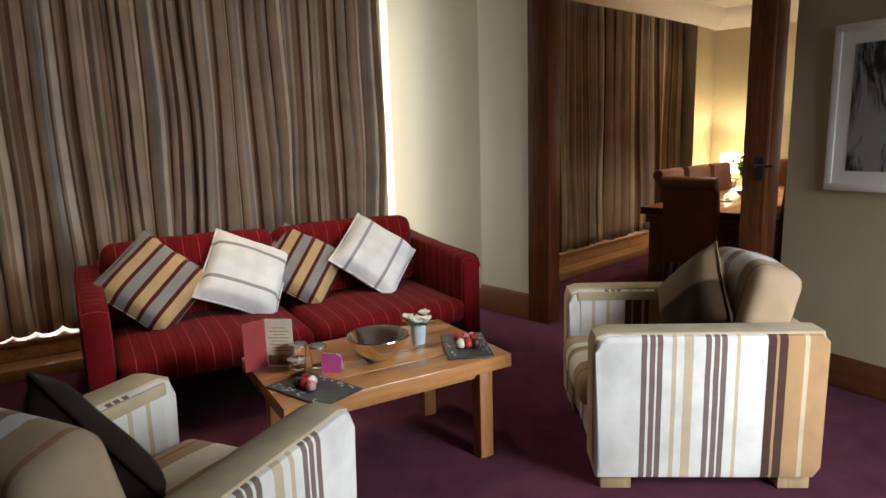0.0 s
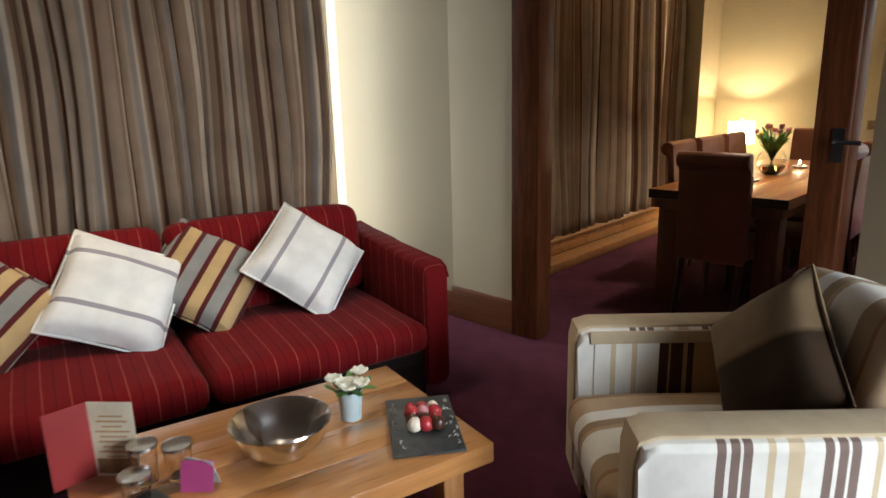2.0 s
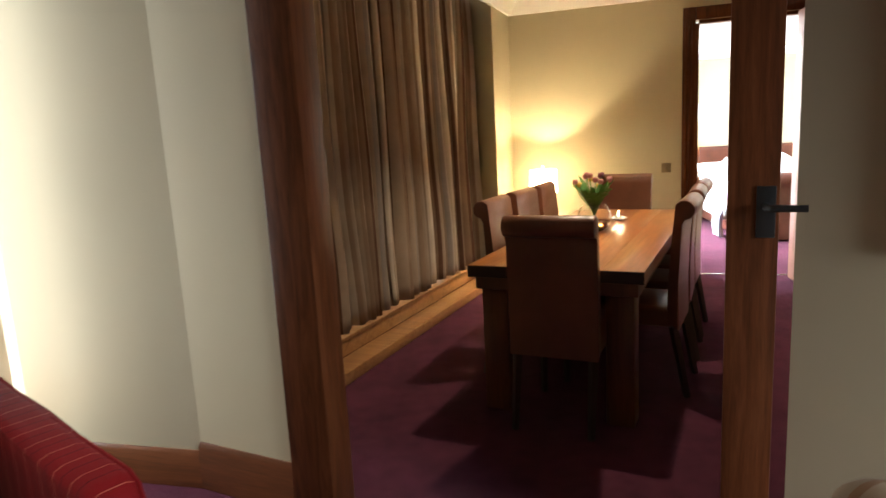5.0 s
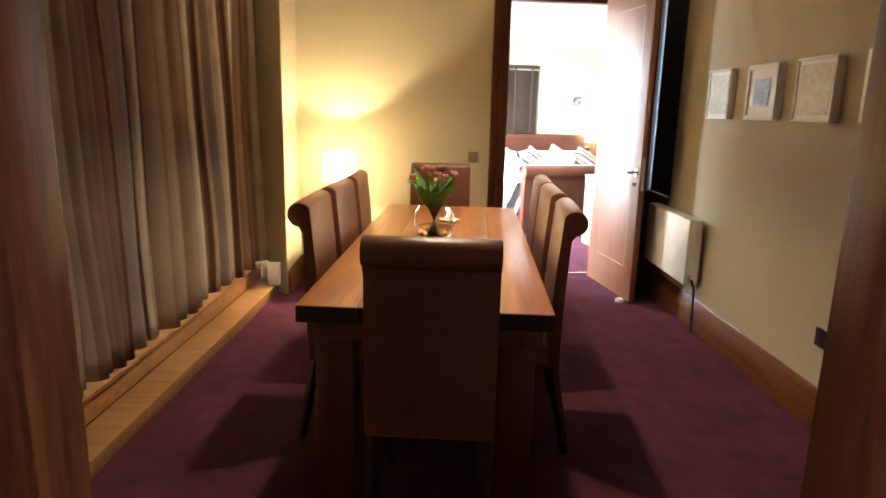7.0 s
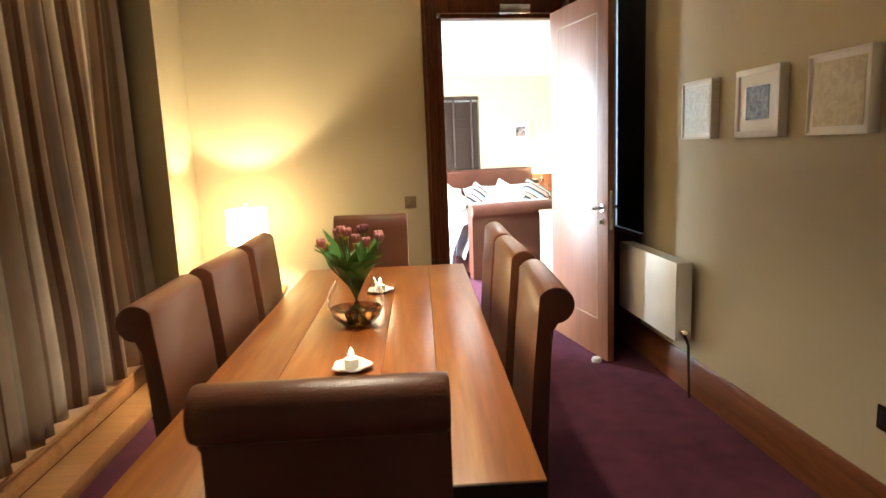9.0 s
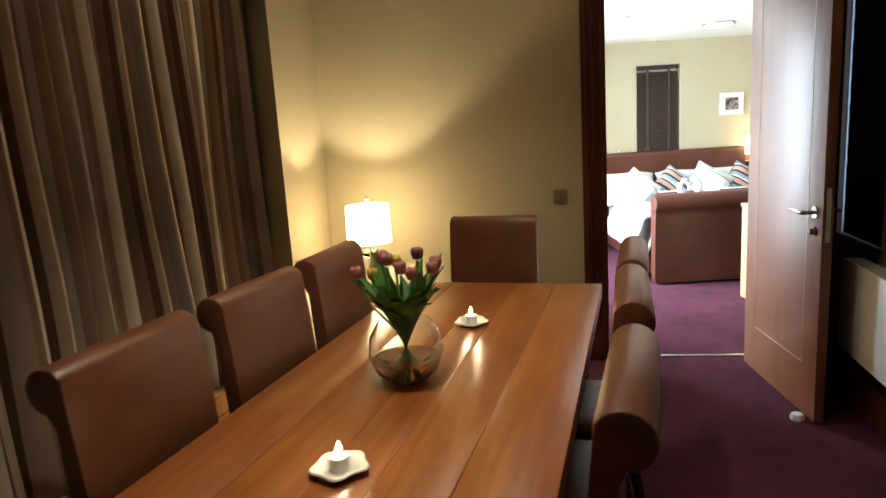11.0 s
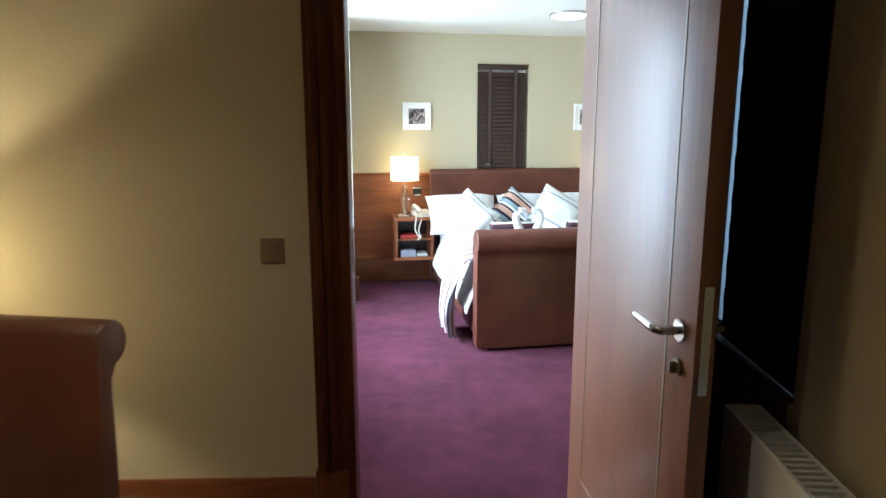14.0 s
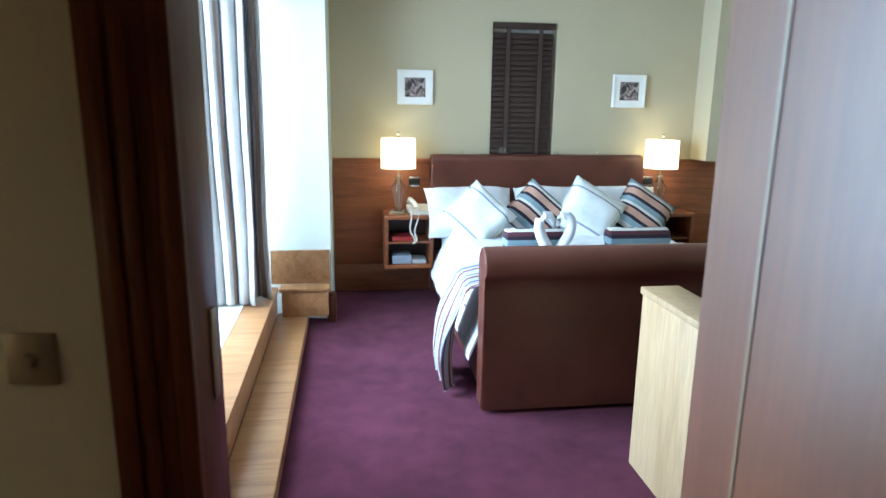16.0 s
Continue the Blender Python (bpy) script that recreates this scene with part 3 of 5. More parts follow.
def curtain(name, m, width, z0, z1, material, label, folds, depth, seed):
    """A hanging drape with uneven folds; local x along the track, y to the room."""
    th = thing(name, m, label, "curtain", "drawn curtains")
    rng = random.Random(seed)
    ctrl = [0.0]
    while ctrl[-1] < width:
        ctrl.append(ctrl[-1] + width / folds * rng.uniform(0.45, 1.7))
    ctrl = [c * width / ctrl[-1] for c in ctrl]
    amp = [depth * rng.uniform(0.45, 1.0) for _ in ctrl]
    per, rows = 10, 22
    me = bmesh.new()
    uv = me.loops.layers.uv.new("UVMap")
    grid, us = [], []
    for r in range(rows + 1):
        f = r / rows
        z = z1 + (z0 - z1) * f
        row, acc, prev = [], 0.0, None
        for i in range(len(ctrl) - 1):
            for s in range(per + (i == len(ctrl) - 2)):
                q = s / per
                x = ctrl[i] + (ctrl[i + 1] - ctrl[i]) * q
                a = (amp[i] * (1 - q) + amp[i + 1] * q) * (0.55 + 0.6 * f)
                y = a * math.sin(math.pi * (2 * q - 0.5)) * 0.5
                y += 0.03 * noise.noise(Vector((x * 3.0, z * 0.7, seed)))
                xx = x + 0.07 * f * noise.noise(Vector((x * 3.1, z * 0.9, seed + 7))) + 0.35 * a * math.sin(2 * math.pi * q) * 0.4
                zz = z + (0.018 * noise.noise(Vector((x * 2.3, 0, seed))) if r == rows else 0)
                p = Vector((xx, y, zz))
                acc += 0 if prev is None else (p - prev).length
                prev = p
                row.append((me.verts.new(p), acc if r == 0 else grid[0][len(row)][1]))
        grid.append(row)
    for r in range(rows):
        for i in range(len(grid[0]) - 1):
            quad = [grid[r][i], grid[r][i + 1], grid[r + 1][i + 1], grid[r + 1][i]]
            fc = me.faces.new([v for v, _ in quad])
            for lp, (_, u) in zip(fc.loops, quad):
                lp[uv].uv = (u, lp.vert.co.z)
    ob = part("drape", me, material, th)
    so = ob.modifiers.new("thickness", "SOLIDIFY")
    so.thickness = 0.004
    part("track", solid(0, width, -0.015, 0.015, z1, z1 + 0.03, 0.004), FRAME_WHITE, th, "white curtain track")
    return th


curtain("curtain", along(LIV, -4.44, -2.5, 90), 3.36, 0.215, 2.60, DRAPE, "taupe and brown striped floor-length curtain, drawn closed", 30, 0.17, 3)
curtain("curtain", along(LIV, -4.40, 0.80, 90), 1.41, 0.205, 2.60, DRAPE, "taupe and brown striped floor-length curtain beside a bright gap", 13, 0.16, 8)
curtain("curtain", pose(-3.42, 4.04, 0, 0, 0, 91), 1.65, 0.215, 2.60, DRAPE, "taupe and brown striped floor-length curtain, drawn closed", 15, 0.20, 13)
curtain("curtain", pose(-3.45, 5.62, 0, 0, 0, 91), 1.82, 0.225, 2.60, DRAPE, "taupe and brown striped floor-length curtain, drawn closed", 16, 0.20, 21)
curtain("curtain", along(BED, 0.08, 11.05, 8), 0.40, 0.26, 2.28, DRAPE_BED, "white and brown striped curtain gathered at the window's end", 7, 0.20, 31)
curtain("curtain", along(BED, 0.05, 10.93, 4), 0.36, 0.26, 2.28, DRAPE_BED, "white and brown striped curtain gathered at the window's end", 6, 0.16, 37)

# skirtings and casings
structure("plinth_block", solid(-3.31, -3.22, 7.20, 7.238, 0.076, 0.25, 0.004), WHITE, "white-painted block at the platform's end", None, True, "skirting")
sk0 = w2(END, -2.06, EW)
skirting("skirting_north", sk0, w2(END, -0.51, EW))
skirting("skirting_east", w2(RIGHT, RX, 8.2), w2(RIGHT, RX, 3.8), h=0.20)
skirting("skirting_pier", C0, (-2.64, 3.575), h=0.20)
skirting("skirting_pier_window", W0, C0, h=0.16)
skirting("skirting_living", L0, L1)
skirting("skirting_pier_lamp", (-3.17, 7.26), e0)


def board(name, m, x0, x1, y0, y1, z0, z1, label, bevel=0.006):
    return structure(name, solid(x0, x1, y0, y1, z0, z1, bevel), TIMBER, label, m, True, "door casing")


board("trim_opening_left", pose(-2.515, 3.635, 0, 0, 0, 4), -0.13, 0.045, -0.075, 0.075, 0, 2.42, "dark reddish timber post lining the wide opening")
board("trim_opening_right", pose(-1.095, 3.745, 0), -0.045, 0.042, -0.09, 0.09, 0, 2.34, "dark reddish timber post lining the wide opening")
board("trim_opening_head", pose(-1.80, 3.71, 0, 0, 0, 6), -0.665, 0.83, -0.08, 0.08, 2.341, 2.42, "dark timber head of the wide opening")
fold = thing("door_2", pose(-1.14, 3.648, 0.012), "narrow dark timber folding door leaf at the wide opening", "door", "", "structure")
part("leaf", solid(-0.028, 0.092, -0.045, 0, 0, 2.32, 0.003), TIMBER, fold)
grip = part("door_handle", tube([(0.062, -0.045, 1.16), (0.062, -0.095, 1.16), (0.070, -0.103, 1.16), (0.150, -0.103, 1.16)], 0.009, 8), BLACK, fold, "black lever handle")
part("handle_plate", solid(0.040, 0.084, -0.051, -0.0452, 1.16 - 0.08, 1.16 + 0.05, 0.002), BLACK, grip)


def casing(name, x0, x1, y0, y1, z0, z1, label="reddish timber architrave of the bedroom doorway"):
    b = bmesh.new()
    solid(x0, x1, y0, y1, z0, z1, 0.004, bm=b)
    if z1 - z0 > 1:
        for f in (0.3, 0.62):
            xm = x0 + (x1 - x0) * f
            solid(xm - 0.012, xm + 0.012, y0 - 0.010, y0 + 0.004, z0 + 0.2, z1, 0.005, bm=b)
    return structure(name, b, TIMBER, label, END, True, "door casing")


casing("trim_door_left", -0.498, -0.392, EW - 0.028, EW, 0, 2.40)
casing("trim_door_right", 0.572, 0.68, EW - 0.028, EW, 0, 2.40)
casing("trim_door_head", -0.391, 0.571, EW - 0.026, EW, DOOR_H + 0.004, 2.40)
casing("jamb_left", -0.391, -0.362, EW - 0.02, EW + 0.1, 0, DOOR_H - 0.03)
casing("jamb_right", 0.541, 0.569, EW, EW + 0.1, 0, DOOR_H - 0.03)
casing("jamb_head", -0.361, 0.54, EW, EW + 0.1, DOOR_H - 0.028, DOOR_H + 0.002)
casing("plinth_left", -0.505, -0.388, EW - 0.036, EW + 0.002, 0, 0.21)
structure("threshold_strip", solid(-0.361, 0.54, EW + 0.03, EW + 0.06, 0.0, 0.007, 0.002), STEEL, "bright metal carpet strip in the doorway", END, True, "threshold")
strike = thing("strike_plate", END @ pose(-0.361, EW + 0.06, 1.0), "worn metal strike plate on the door jamb", "strike plate")
part("plate", solid(0, 0.003, -0.012, 0.012, -0.08, 0.08, 0.001), BRASS, strike)

# unseen block behind the leaf, added to stop bedroom light leaking past
structure("trim_door_hinge_post", solid(-0.685, -0.62, 7.95, 8.20, 0, 2.40, 0.004), TIMBER, "unseen dark timber block added behind the bedroom door to stop light", None, True, "door casing")
# bedroom door, open against the radiator
HINGE, FREE = Vector((-0.782, 8.10, 0)), Vector((-0.605, 7.32, 0))
dv = FREE - HINGE
door = thing("door_1", pose(HINGE.x, HINGE.y, 0.012, 0, 0, math.degrees(math.atan2(dv.y, dv.x))), "reddish wood veneer door with inlaid lines, standing wide open", "door", "", "structure")
DW, DH, DT = dv.length, 2.26, 0.045
part("leaf", solid(0, DW, 0, DT, 0, DH, 0.002), DOOR_WOOD, door)
for y0, y1 in ((-0.0015, 0.001), (DT - 0.001, DT + 0.0015)):
    b = bmesh.new()
    for x in (0.13, DW - 0.13):
        solid(x - 0.004, x + 0.004, y0, y1, 0.25, DH - 0.13, bm=b)
    for z in (0.25, DH - 0.13):
        solid(0.13, DW - 0.13, y0, y1, z - 0.004, z + 0.004, bm=b)
    part("inlay", b, PALE_OAK, door, "pale inlaid line panel", False)
HZ = 0.968
for side, y, sg in ((0, 0.0, -1), (1, DT, 1)):
    hx = DW - 0.062
    hd = part("door_handle", tube([(hx, y, HZ), (hx, y + sg * 0.046, HZ), (hx - 0.010, y + sg * 0.056, HZ + 0.001), (hx - 0.030, y + sg * 0.058, HZ + 0.002), (hx - 0.118, y + sg * 0.056, HZ + 0.004)], [0.010, 0.010, 0.0105, 0.0105, 0.008], 12), STEEL, door, "brushed steel lever handle")
    part("rose", lathe([(0.0, 0), (0.026, 0), (0.026, 0.008), (0.0, 0.009)], 20), STEEL, hd, m=Matrix.Translation((hx, y, HZ)) @ pose(0, 0, 0, -sg * 90))
    part("keyhole_cover", lathe([(0.0, 0), (0.020, 0), (0.020, 0.008), (0.0, 0.009)], 20), BRASS, hd, m=Matrix.Translation((hx, y, HZ - 0.085)) @ pose(0, 0, 0, -sg * 90))
    part("thumb_turn", solid(-0.005, 0.005, -0.013, 0.013, 0, 0.016, 0.002), BRASS, hd, m=Matrix.Translation((hx, y + sg * 0.008, HZ - 0.085)) @ pose(0, 0, 0, -sg * 90))
part("lock_face", solid(DW, DW + 0.002, 0.012, DT - 0.012, 0.84, 1.08), STEEL, door, smooth=False)
for z in (0.3, 1.1, 1.95):
    part("hinge", solid(-0.012, 0.004, DT - 0.004, DT + 0.008, z - 0.05, z + 0.05, 0.003), STEEL, door)
closer = thing("door_closer", END @ pose(0.14, EW - 0.06, 2.31), "silver door closer arm at the door head", "door closer")
part("body", solid(-0.10, 0.12, -0.02, 0.03, -0.03, 0.03, 0.006), STEEL, closer)
stop = thing("door_stop", pose(-0.659, 7.375, 0), "white rubber door stop on the carpet", "door stop")
part("dome", lathe([(0.0, 0), (0.03, 0), (0.032, 0.012), (0.024, 0.028), (0.0, 0.032)], 18), ENAMEL, stop)

# ---- living room ----


def sofa(m):
    """Local x from the wall side to the front, y along the sofa, origin at the back's near end."""
    s = thing("sofa", m, "deep red pinstriped three-seat sofa beside the curtains", "sofa")
    L, D, A = 2.14, 1.0, 0.128
    # base and apron carry the under-seat shadow as near-black colour
    part("base", solid(0.06, D - 0.05, 0.03, L - 0.03, 0.07, 0.27, 0.015), SOFA_SHADE, s, "sofa base, its shadow painted in as near-black")
    part("apron", solid(0.10, D - 0.02, A + 0.01, L - A - 0.01, 0.20, 0.272, 0.02), SOFA_SHADE, s)
    for i in range(2):
        y0 = A + i * (L - 2 * A) / 2
        y1 = y0 + (L - 2 * A) / 2
        part("seat_cushion", slab_soft(0.26, D + 0.045, y0 + 0.004, y1 - 0.004, 0.272, 0.41, 0.055, 0.032), SOFA_RED, s)
        bk = slab_soft(0.0, 0.20, y0 + 0.004, y1 - 0.004, 0.0, 0.44, 0.07, 0.012)
        part("back_cushion", bk, SOFA_RED, s, m=pose(0.23, 0, 0.40, 0, -8, 0))
    part("back_frame", solid(0.0, 0.17, 0.10, L - 0.10, 0.10, 0.74, 0.05, 4), SOFA_RED, s)
    for y0, y1 in ((0.0, A), (L - A, L)):
        prof = [(0.03, 0.08), (D - 0.02, 0.08), (D, 0.12), (D, 0.60), (D - 0.02, 0.645), (D - 0.06, 0.665), (0.45, 0.685), (0.10, 0.72), (0.04, 0.70), (0.03, 0.6)]
        arm = part("arm", extrude_outline([(p, q) for p, q in prof], y0, y1, "y", 0.035), SOFA_RED_X, s)
        part("arm_piping", tube([(p, y1 - 0.012 if y0 > 1 else y0 + 0.012, q - 0.008) for p, q in prof[3:8]], 0.006, 6), SOFA_RED, arm)
    for x in (0.12, D - 0.12):
        for y in (0.12, L - 0.12):
            part("foot", solid(x - 0.03, x + 0.03, y - 0.03, y + 0.03, 0, 0.075, 0.006), LEG_DARK, s)
    return s


sofa(along(LIV, -3.90, 0.0, 0))


def lean(x, y, z, spin, tilt, yaw=0):
    """A cushion's pose in the living frame: leaning on the sofa's back, spun in its own plane."""
    return LIV @ pose(x, y, z, 0, 0, yaw) @ pose(0, 0, 0, 0, 90 - tilt, 0) @ pose(0, 0, 0, 0, 0, spin)


cushion_thing("scatter_cushion", lean(-3.42, 0.37, 0.645, 42, 34, 6), 0.455, 0.455, 0.185, PILLOW_GOLD, "gold, grey and maroon striped cushion set on its corner", "cushions on the sofa", 1)
cushion_thing("scatter_cushion", lean(-3.39, 0.845, 0.635, -29, 36, 4), 0.455, 0.455, 0.185, PILLOW_CREAM, "cream cushion with two grey stripes on its corner", "cushions on the sofa", 2)
cushion_thing("scatter_cushion", lean(-3.46, 1.205, 0.625, 50, 38, 2), 0.445, 0.445, 0.185, PILLOW_GOLD, "gold, grey and maroon striped cushion tilted on the seat", "cushions on the sofa", 3)
cushion_thing("scatter_cushion", lean(-3.371, 1.644, 0.650, 42, 38, 9), 0.45, 0.45, 0.185, PILLOW_CREAM, "cream cushion with two grey stripes balanced on a corner", "cushions on the sofa", 4)


def armchair(m, label):
    """Local -y is the front; x across."""
    a = thing("armchair", m, label, "armchair", "striped armchairs")
    W, D = 0.84, 0.86
    for sx in (-1, 1):
        x0, x1 = (W / 2 - 0.15, W / 2) if sx > 0 else (-W / 2, -W / 2 + 0.15)
        prof = [(-D / 2 + 0.01, 0.055), (D / 2 - 0.03, 0.055), (D / 2, 0.10), (D / 2, 0.60), (D / 2 - 0.03, 0.632), (-D / 2 + 0.05, 0.635), (-D / 2 + 0.008, 0.62), (-D / 2, 0.57), (-D / 2, 0.10)]
        arm = part("arm", extrude_outline(prof, x0, x1, "x", 0.022), CHAIR_CLOTH, a)
        part("arm_band", extrude_outline([(D / 2 - 0.012, 0.605), (-D / 2 + 0.06, 0.608), (-D / 2 + 0.035, 0.595), (-D / 2 + 0.012, 0.57), (-D / 2 + 0.012, 0.11), (-D / 2 - 0.007, 0.11), (-D / 2 - 0.007, 0.58), (-D / 2 + 0.004, 0.628), (-D / 2 + 0.05, 0.642), (D / 2 - 0.02, 0.640)], x0 + 0.018, x1 - 0.018, "x", 0.006), PIPING, arm, "plain beige band over the arm")
        xi = x0 if sx > 0 else x1
        part("arm_inner", solid(xi - 0.004, xi + 0.004, -D / 2 + 0.055, D / 2 - 0.16, 0.36, 0.606, 0.002), CHAIR_INNER, arm, "brown and tan striped inner panel")
        part("arm_border", solid(xi - 0.006, xi + 0.006, -D / 2 + 0.04, D / 2 - 0.15, 0.585, 0.627, 0.003), PIPING, arm, "plain beige border")
    part("seat_base", solid(-W / 2 + 0.152, W / 2 - 0.152, -D / 2 + 0.03, D / 2 - 0.05, 0.055, 0.27, 0.02), CHAIR_CLOTH_X, a)
    part("seat_cushion", slab_soft(-W / 2 + 0.154, W / 2 - 0.154, -D / 2 - 0.035, D / 2 - 0.22, 0.272, 0.42, 0.05, 0.03), CHAIR_CLOTH_X, a)
    part("back_frame", solid(-W / 2 + 0.152, W / 2 - 0.152, D / 2 - 0.14, D / 2 - 0.004, 0.06, 0.62, 0.03, 3), CHAIR_CLOTH_X, a)
    part("back_cushion", slab_soft(-W / 2 + 0.156, W / 2 - 0.156, -0.10, 0.10, 0.0, 0.44, 0.055, 0.03), CHAIR_CLOTH_X, a, m=pose(0, D / 2 - 0.22, 0.40, -14))
    for x in (-W / 2 + 0.07, W / 2 - 0.07):
        for y in (-D / 2 + 0.09, D / 2 - 0.09):
            part("foot", solid(x - 0.04, x + 0.04, y - 0.06, y + 0.06, 0, 0.054, 0.004), PALE_OAK, a, "pale wooden block foot")
    return a


CHAIR_A, CHAIR_B = pose(-0.990, 2.540, 0, 0, 0, -46.5), pose(-1.40, 0.40, 0, 0, 0, 203)
armchair(CHAIR_A, "cream, brown and tan striped armchair near the opening")
armchair(CHAIR_B, "cream, brown and tan striped armchair facing the coffee table")
cushion_thing("scatter_cushion", CHAIR_A @ pose(0.0, 0.06, 0.64, 0, 0, 12) @ pose(0, 0, 0, 70) @ pose(0, 0, 0, 0, 0, 45), 0.40, 0.40, 0.15, PILLOW_BROWN, "taupe and dark brown cushion leaning in the armchair", "armchair cushions", 5)
cushion_thing("scatter_cushion", CHAIR_B @ pose(0.04, 0.05, 0.63, 0, 0, -10) @ pose(0, 0, 0, 66) @ pose(0, 0, 0, 0, 0, 50), 0.42, 0.42, 0.14, PILLOW_DARK, "dark brown cushion leaning in the armchair", "armchair cushions", 6)


def coffee_table(m):
    t = thing("coffee_table", m, "warm oak coffee table with a thick plank top", "coffee table")
    W, L, H = 0.63, 0.99, 0.46
    for i in range(4):
        x0 = W * i / 4
        part("plank", solid(x0 + 0.0006, x0 + W / 4 - 0.0006, 0, L, H - 0.058, H, 0.003), OAK, t)
    b = bmesh.new()
    solid(0.06, W - 0.06, 0.06, L - 0.06, H - 0.10, H - 0.058, 0.003, bm=b)
    part("apron", b, OAK_Z, t)
    for x in (0.03, W - 0.095):
        for y in (0.08, L - 0.145):
            part("leg", solid(x, x + 0.065, y, y + 0.065, 0, H - 0.058, 0.004), OAK_Z, t)
    return t


coffee_table(along(LIV, -2.475, 0.595, 0))
TOP = 0.4605


def on_table(x, y, a=0):
    return LIV @ pose(x, y, TOP, 0, 0, a)


bowl = thing("steel_bowl", on_table(-2.12, 1.09), "large polished steel fruit bowl on the coffee table", "bowl")
part("shell", lathe([(0.001, 0.0), (0.050, 0.0), (0.068, 0.012), (0.104, 0.052), (0.126, 0.104), (0.131, 0.107), (0.1325, 0.103), (0.108, 0.047), (0.071, 0.010), (0.045, 0.006), (0.001, 0.006)][::-1], 48), CHROME, bowl)
flowers = thing("flower_pot", on_table(-2.20, 1.325), "pale blue pot of white flowers on the coffee table", "flowers")
part("pot", lathe([(0.001, 0), (0.030, 0), (0.036, 0.09), (0.033, 0.09), (0.028, 0.006), (0.001, 0.006)], 24), plain("pale_blue_glaze", (0.42, 0.52, 0.54), 0.25), flowers)
rng = random.Random(4)
PETAL = plain("cream_petal", (0.74, 0.74, 0.62), 0.6)
LEAF = plain("green_leaf", (0.075, 0.20, 0.040), 0.45, 0, 0.3)
for i in range(9):
    a, r = i * 2.4, 0.012 + 0.042 * (i / 9)
    cx, cy, cz = r * math.cos(a), r * math.sin(a), 0.12 + rng.uniform(-0.015, 0.03) - r * 0.4
    b = bmesh.new()
    for k2 in range(7):
        pa = k2 * 0.9 + i
        pm = pose(cx, cy, cz) @ pose(0, 0, 0, 0, 0, math.degrees(pa)) @ pose(0.012, 0, 0.004, 0, -35 + 10 * (k2 % 3))
        q = bmesh.new()
        bmesh.ops.create_icosphere(q, subdivisions=1, radius=0.017)
        bmesh.ops.scale(q, vec=(1.1, 0.9, 0.35), verts=q.verts)
        join(b, q, pm)
    part("blossom", b, PETAL, flowers)
b = bmesh.new()
for i in range(14):
    a = i * 0.9
    q = bmesh.new()
    bmesh.ops.create_icosphere(q, subdivisions=1, radius=0.03)
    bmesh.ops.scale(q, vec=(1.2, 0.45, 0.08), verts=q.verts)
    join(b, q, pose(0.03 * math.cos(a), 0.03 * math.sin(a), 0.10, 0, 0, math.degrees(a)) @ pose(0.02, 0, 0, 0, -20 + 25 * math.sin(i)))
part("leaves", b, LEAF, flowers)


ICING = plain("chalk_icing", (0.62, 0.62, 0.60), 0.8)


def slate(m, label, seed):
    s = thing("slate_board", m, label, "serving board", "slate boards")
    b = solid(-0.162, 0.162, -0.098, 0.098, 0, 0.008, 0.002)
    part("board", b, SLATE, s)
    r2 = random.Random(seed)
    for i in range(26):
        x, y, a = r2.uniform(-0.13, 0.13), r2.choice((-0.080, -0.066, 0.068, 0.082)) + r2.uniform(-0.008, 0.008), r2.uniform(0, 6.3)
        curl = [(x + r * math.cos(a + 0.9 * q), y + 0.6 * r * math.sin(a + 0.9 * q), 0.0088) for q, r in enumerate((0.003, 0.005, 0.008, 0.010, 0.013))]
        part("scroll_mark", tube(curl, 0.0011, 4), ICING, s)
    return s


S1, S2 = on_table(-2.037, 1.475, -24), on_table(-1.96, 0.745, 22)
slate(S1, "dark slate board with sweets on the coffee table", 1)
slate(S2, "dark slate board with sweets at the table's corner", 2)
BERRY = [plain("strawberry_red", (0.40, 0.03, 0.035), 0.3), plain("chocolate", (0.06, 0.022, 0.014), 0.35), plain("pink_fondant", (0.50, 0.22, 0.24), 0.5), plain("white_fondant", (0.70, 0.62, 0.50), 0.5)]


def treat(m, r, material, label):
    t = thing("strawberry", m, label, "sweet", "sweets on slate")
    q = bmesh.new()
    bmesh.ops.create_icosphere(q, subdivisions=2, radius=r)
    for v in q.verts:
        v.co.z *= 1.15 if v.co.z > 0 else 0.85
        v.co += 0.12 * r * noise.noise_vector(v.co * 60)
    lo = min(v.co.z for v in q.verts)
    bmesh.ops.translate(q, vec=(0, 0, -lo), verts=q.verts)
    part("berry", q, material, t)


rng = random.Random(9)
for i in range(12):
    treat(S1 @ pose(-0.055 + 0.034 * (i % 4), -0.030 + 0.033 * (i // 4), 0.0082, 0, 0, i * 40), 0.019 + 0.003 * (i % 2), BERRY[(0, 0, 1, 3, 0, 2, 1, 0, 3, 0, 0, 1)[i]], "glossy dipped strawberry on a slate board")
for i in range(5):
    treat(S2 @ pose(-0.05 + 0.036 * (i % 3), -0.03 + 0.036 * (i // 3), 0.0082, 0, 0, i * 50), 0.020, BERRY[(1, 0, 2, 0, 3)[i]], "small pink and chocolate sweet on a slate board")

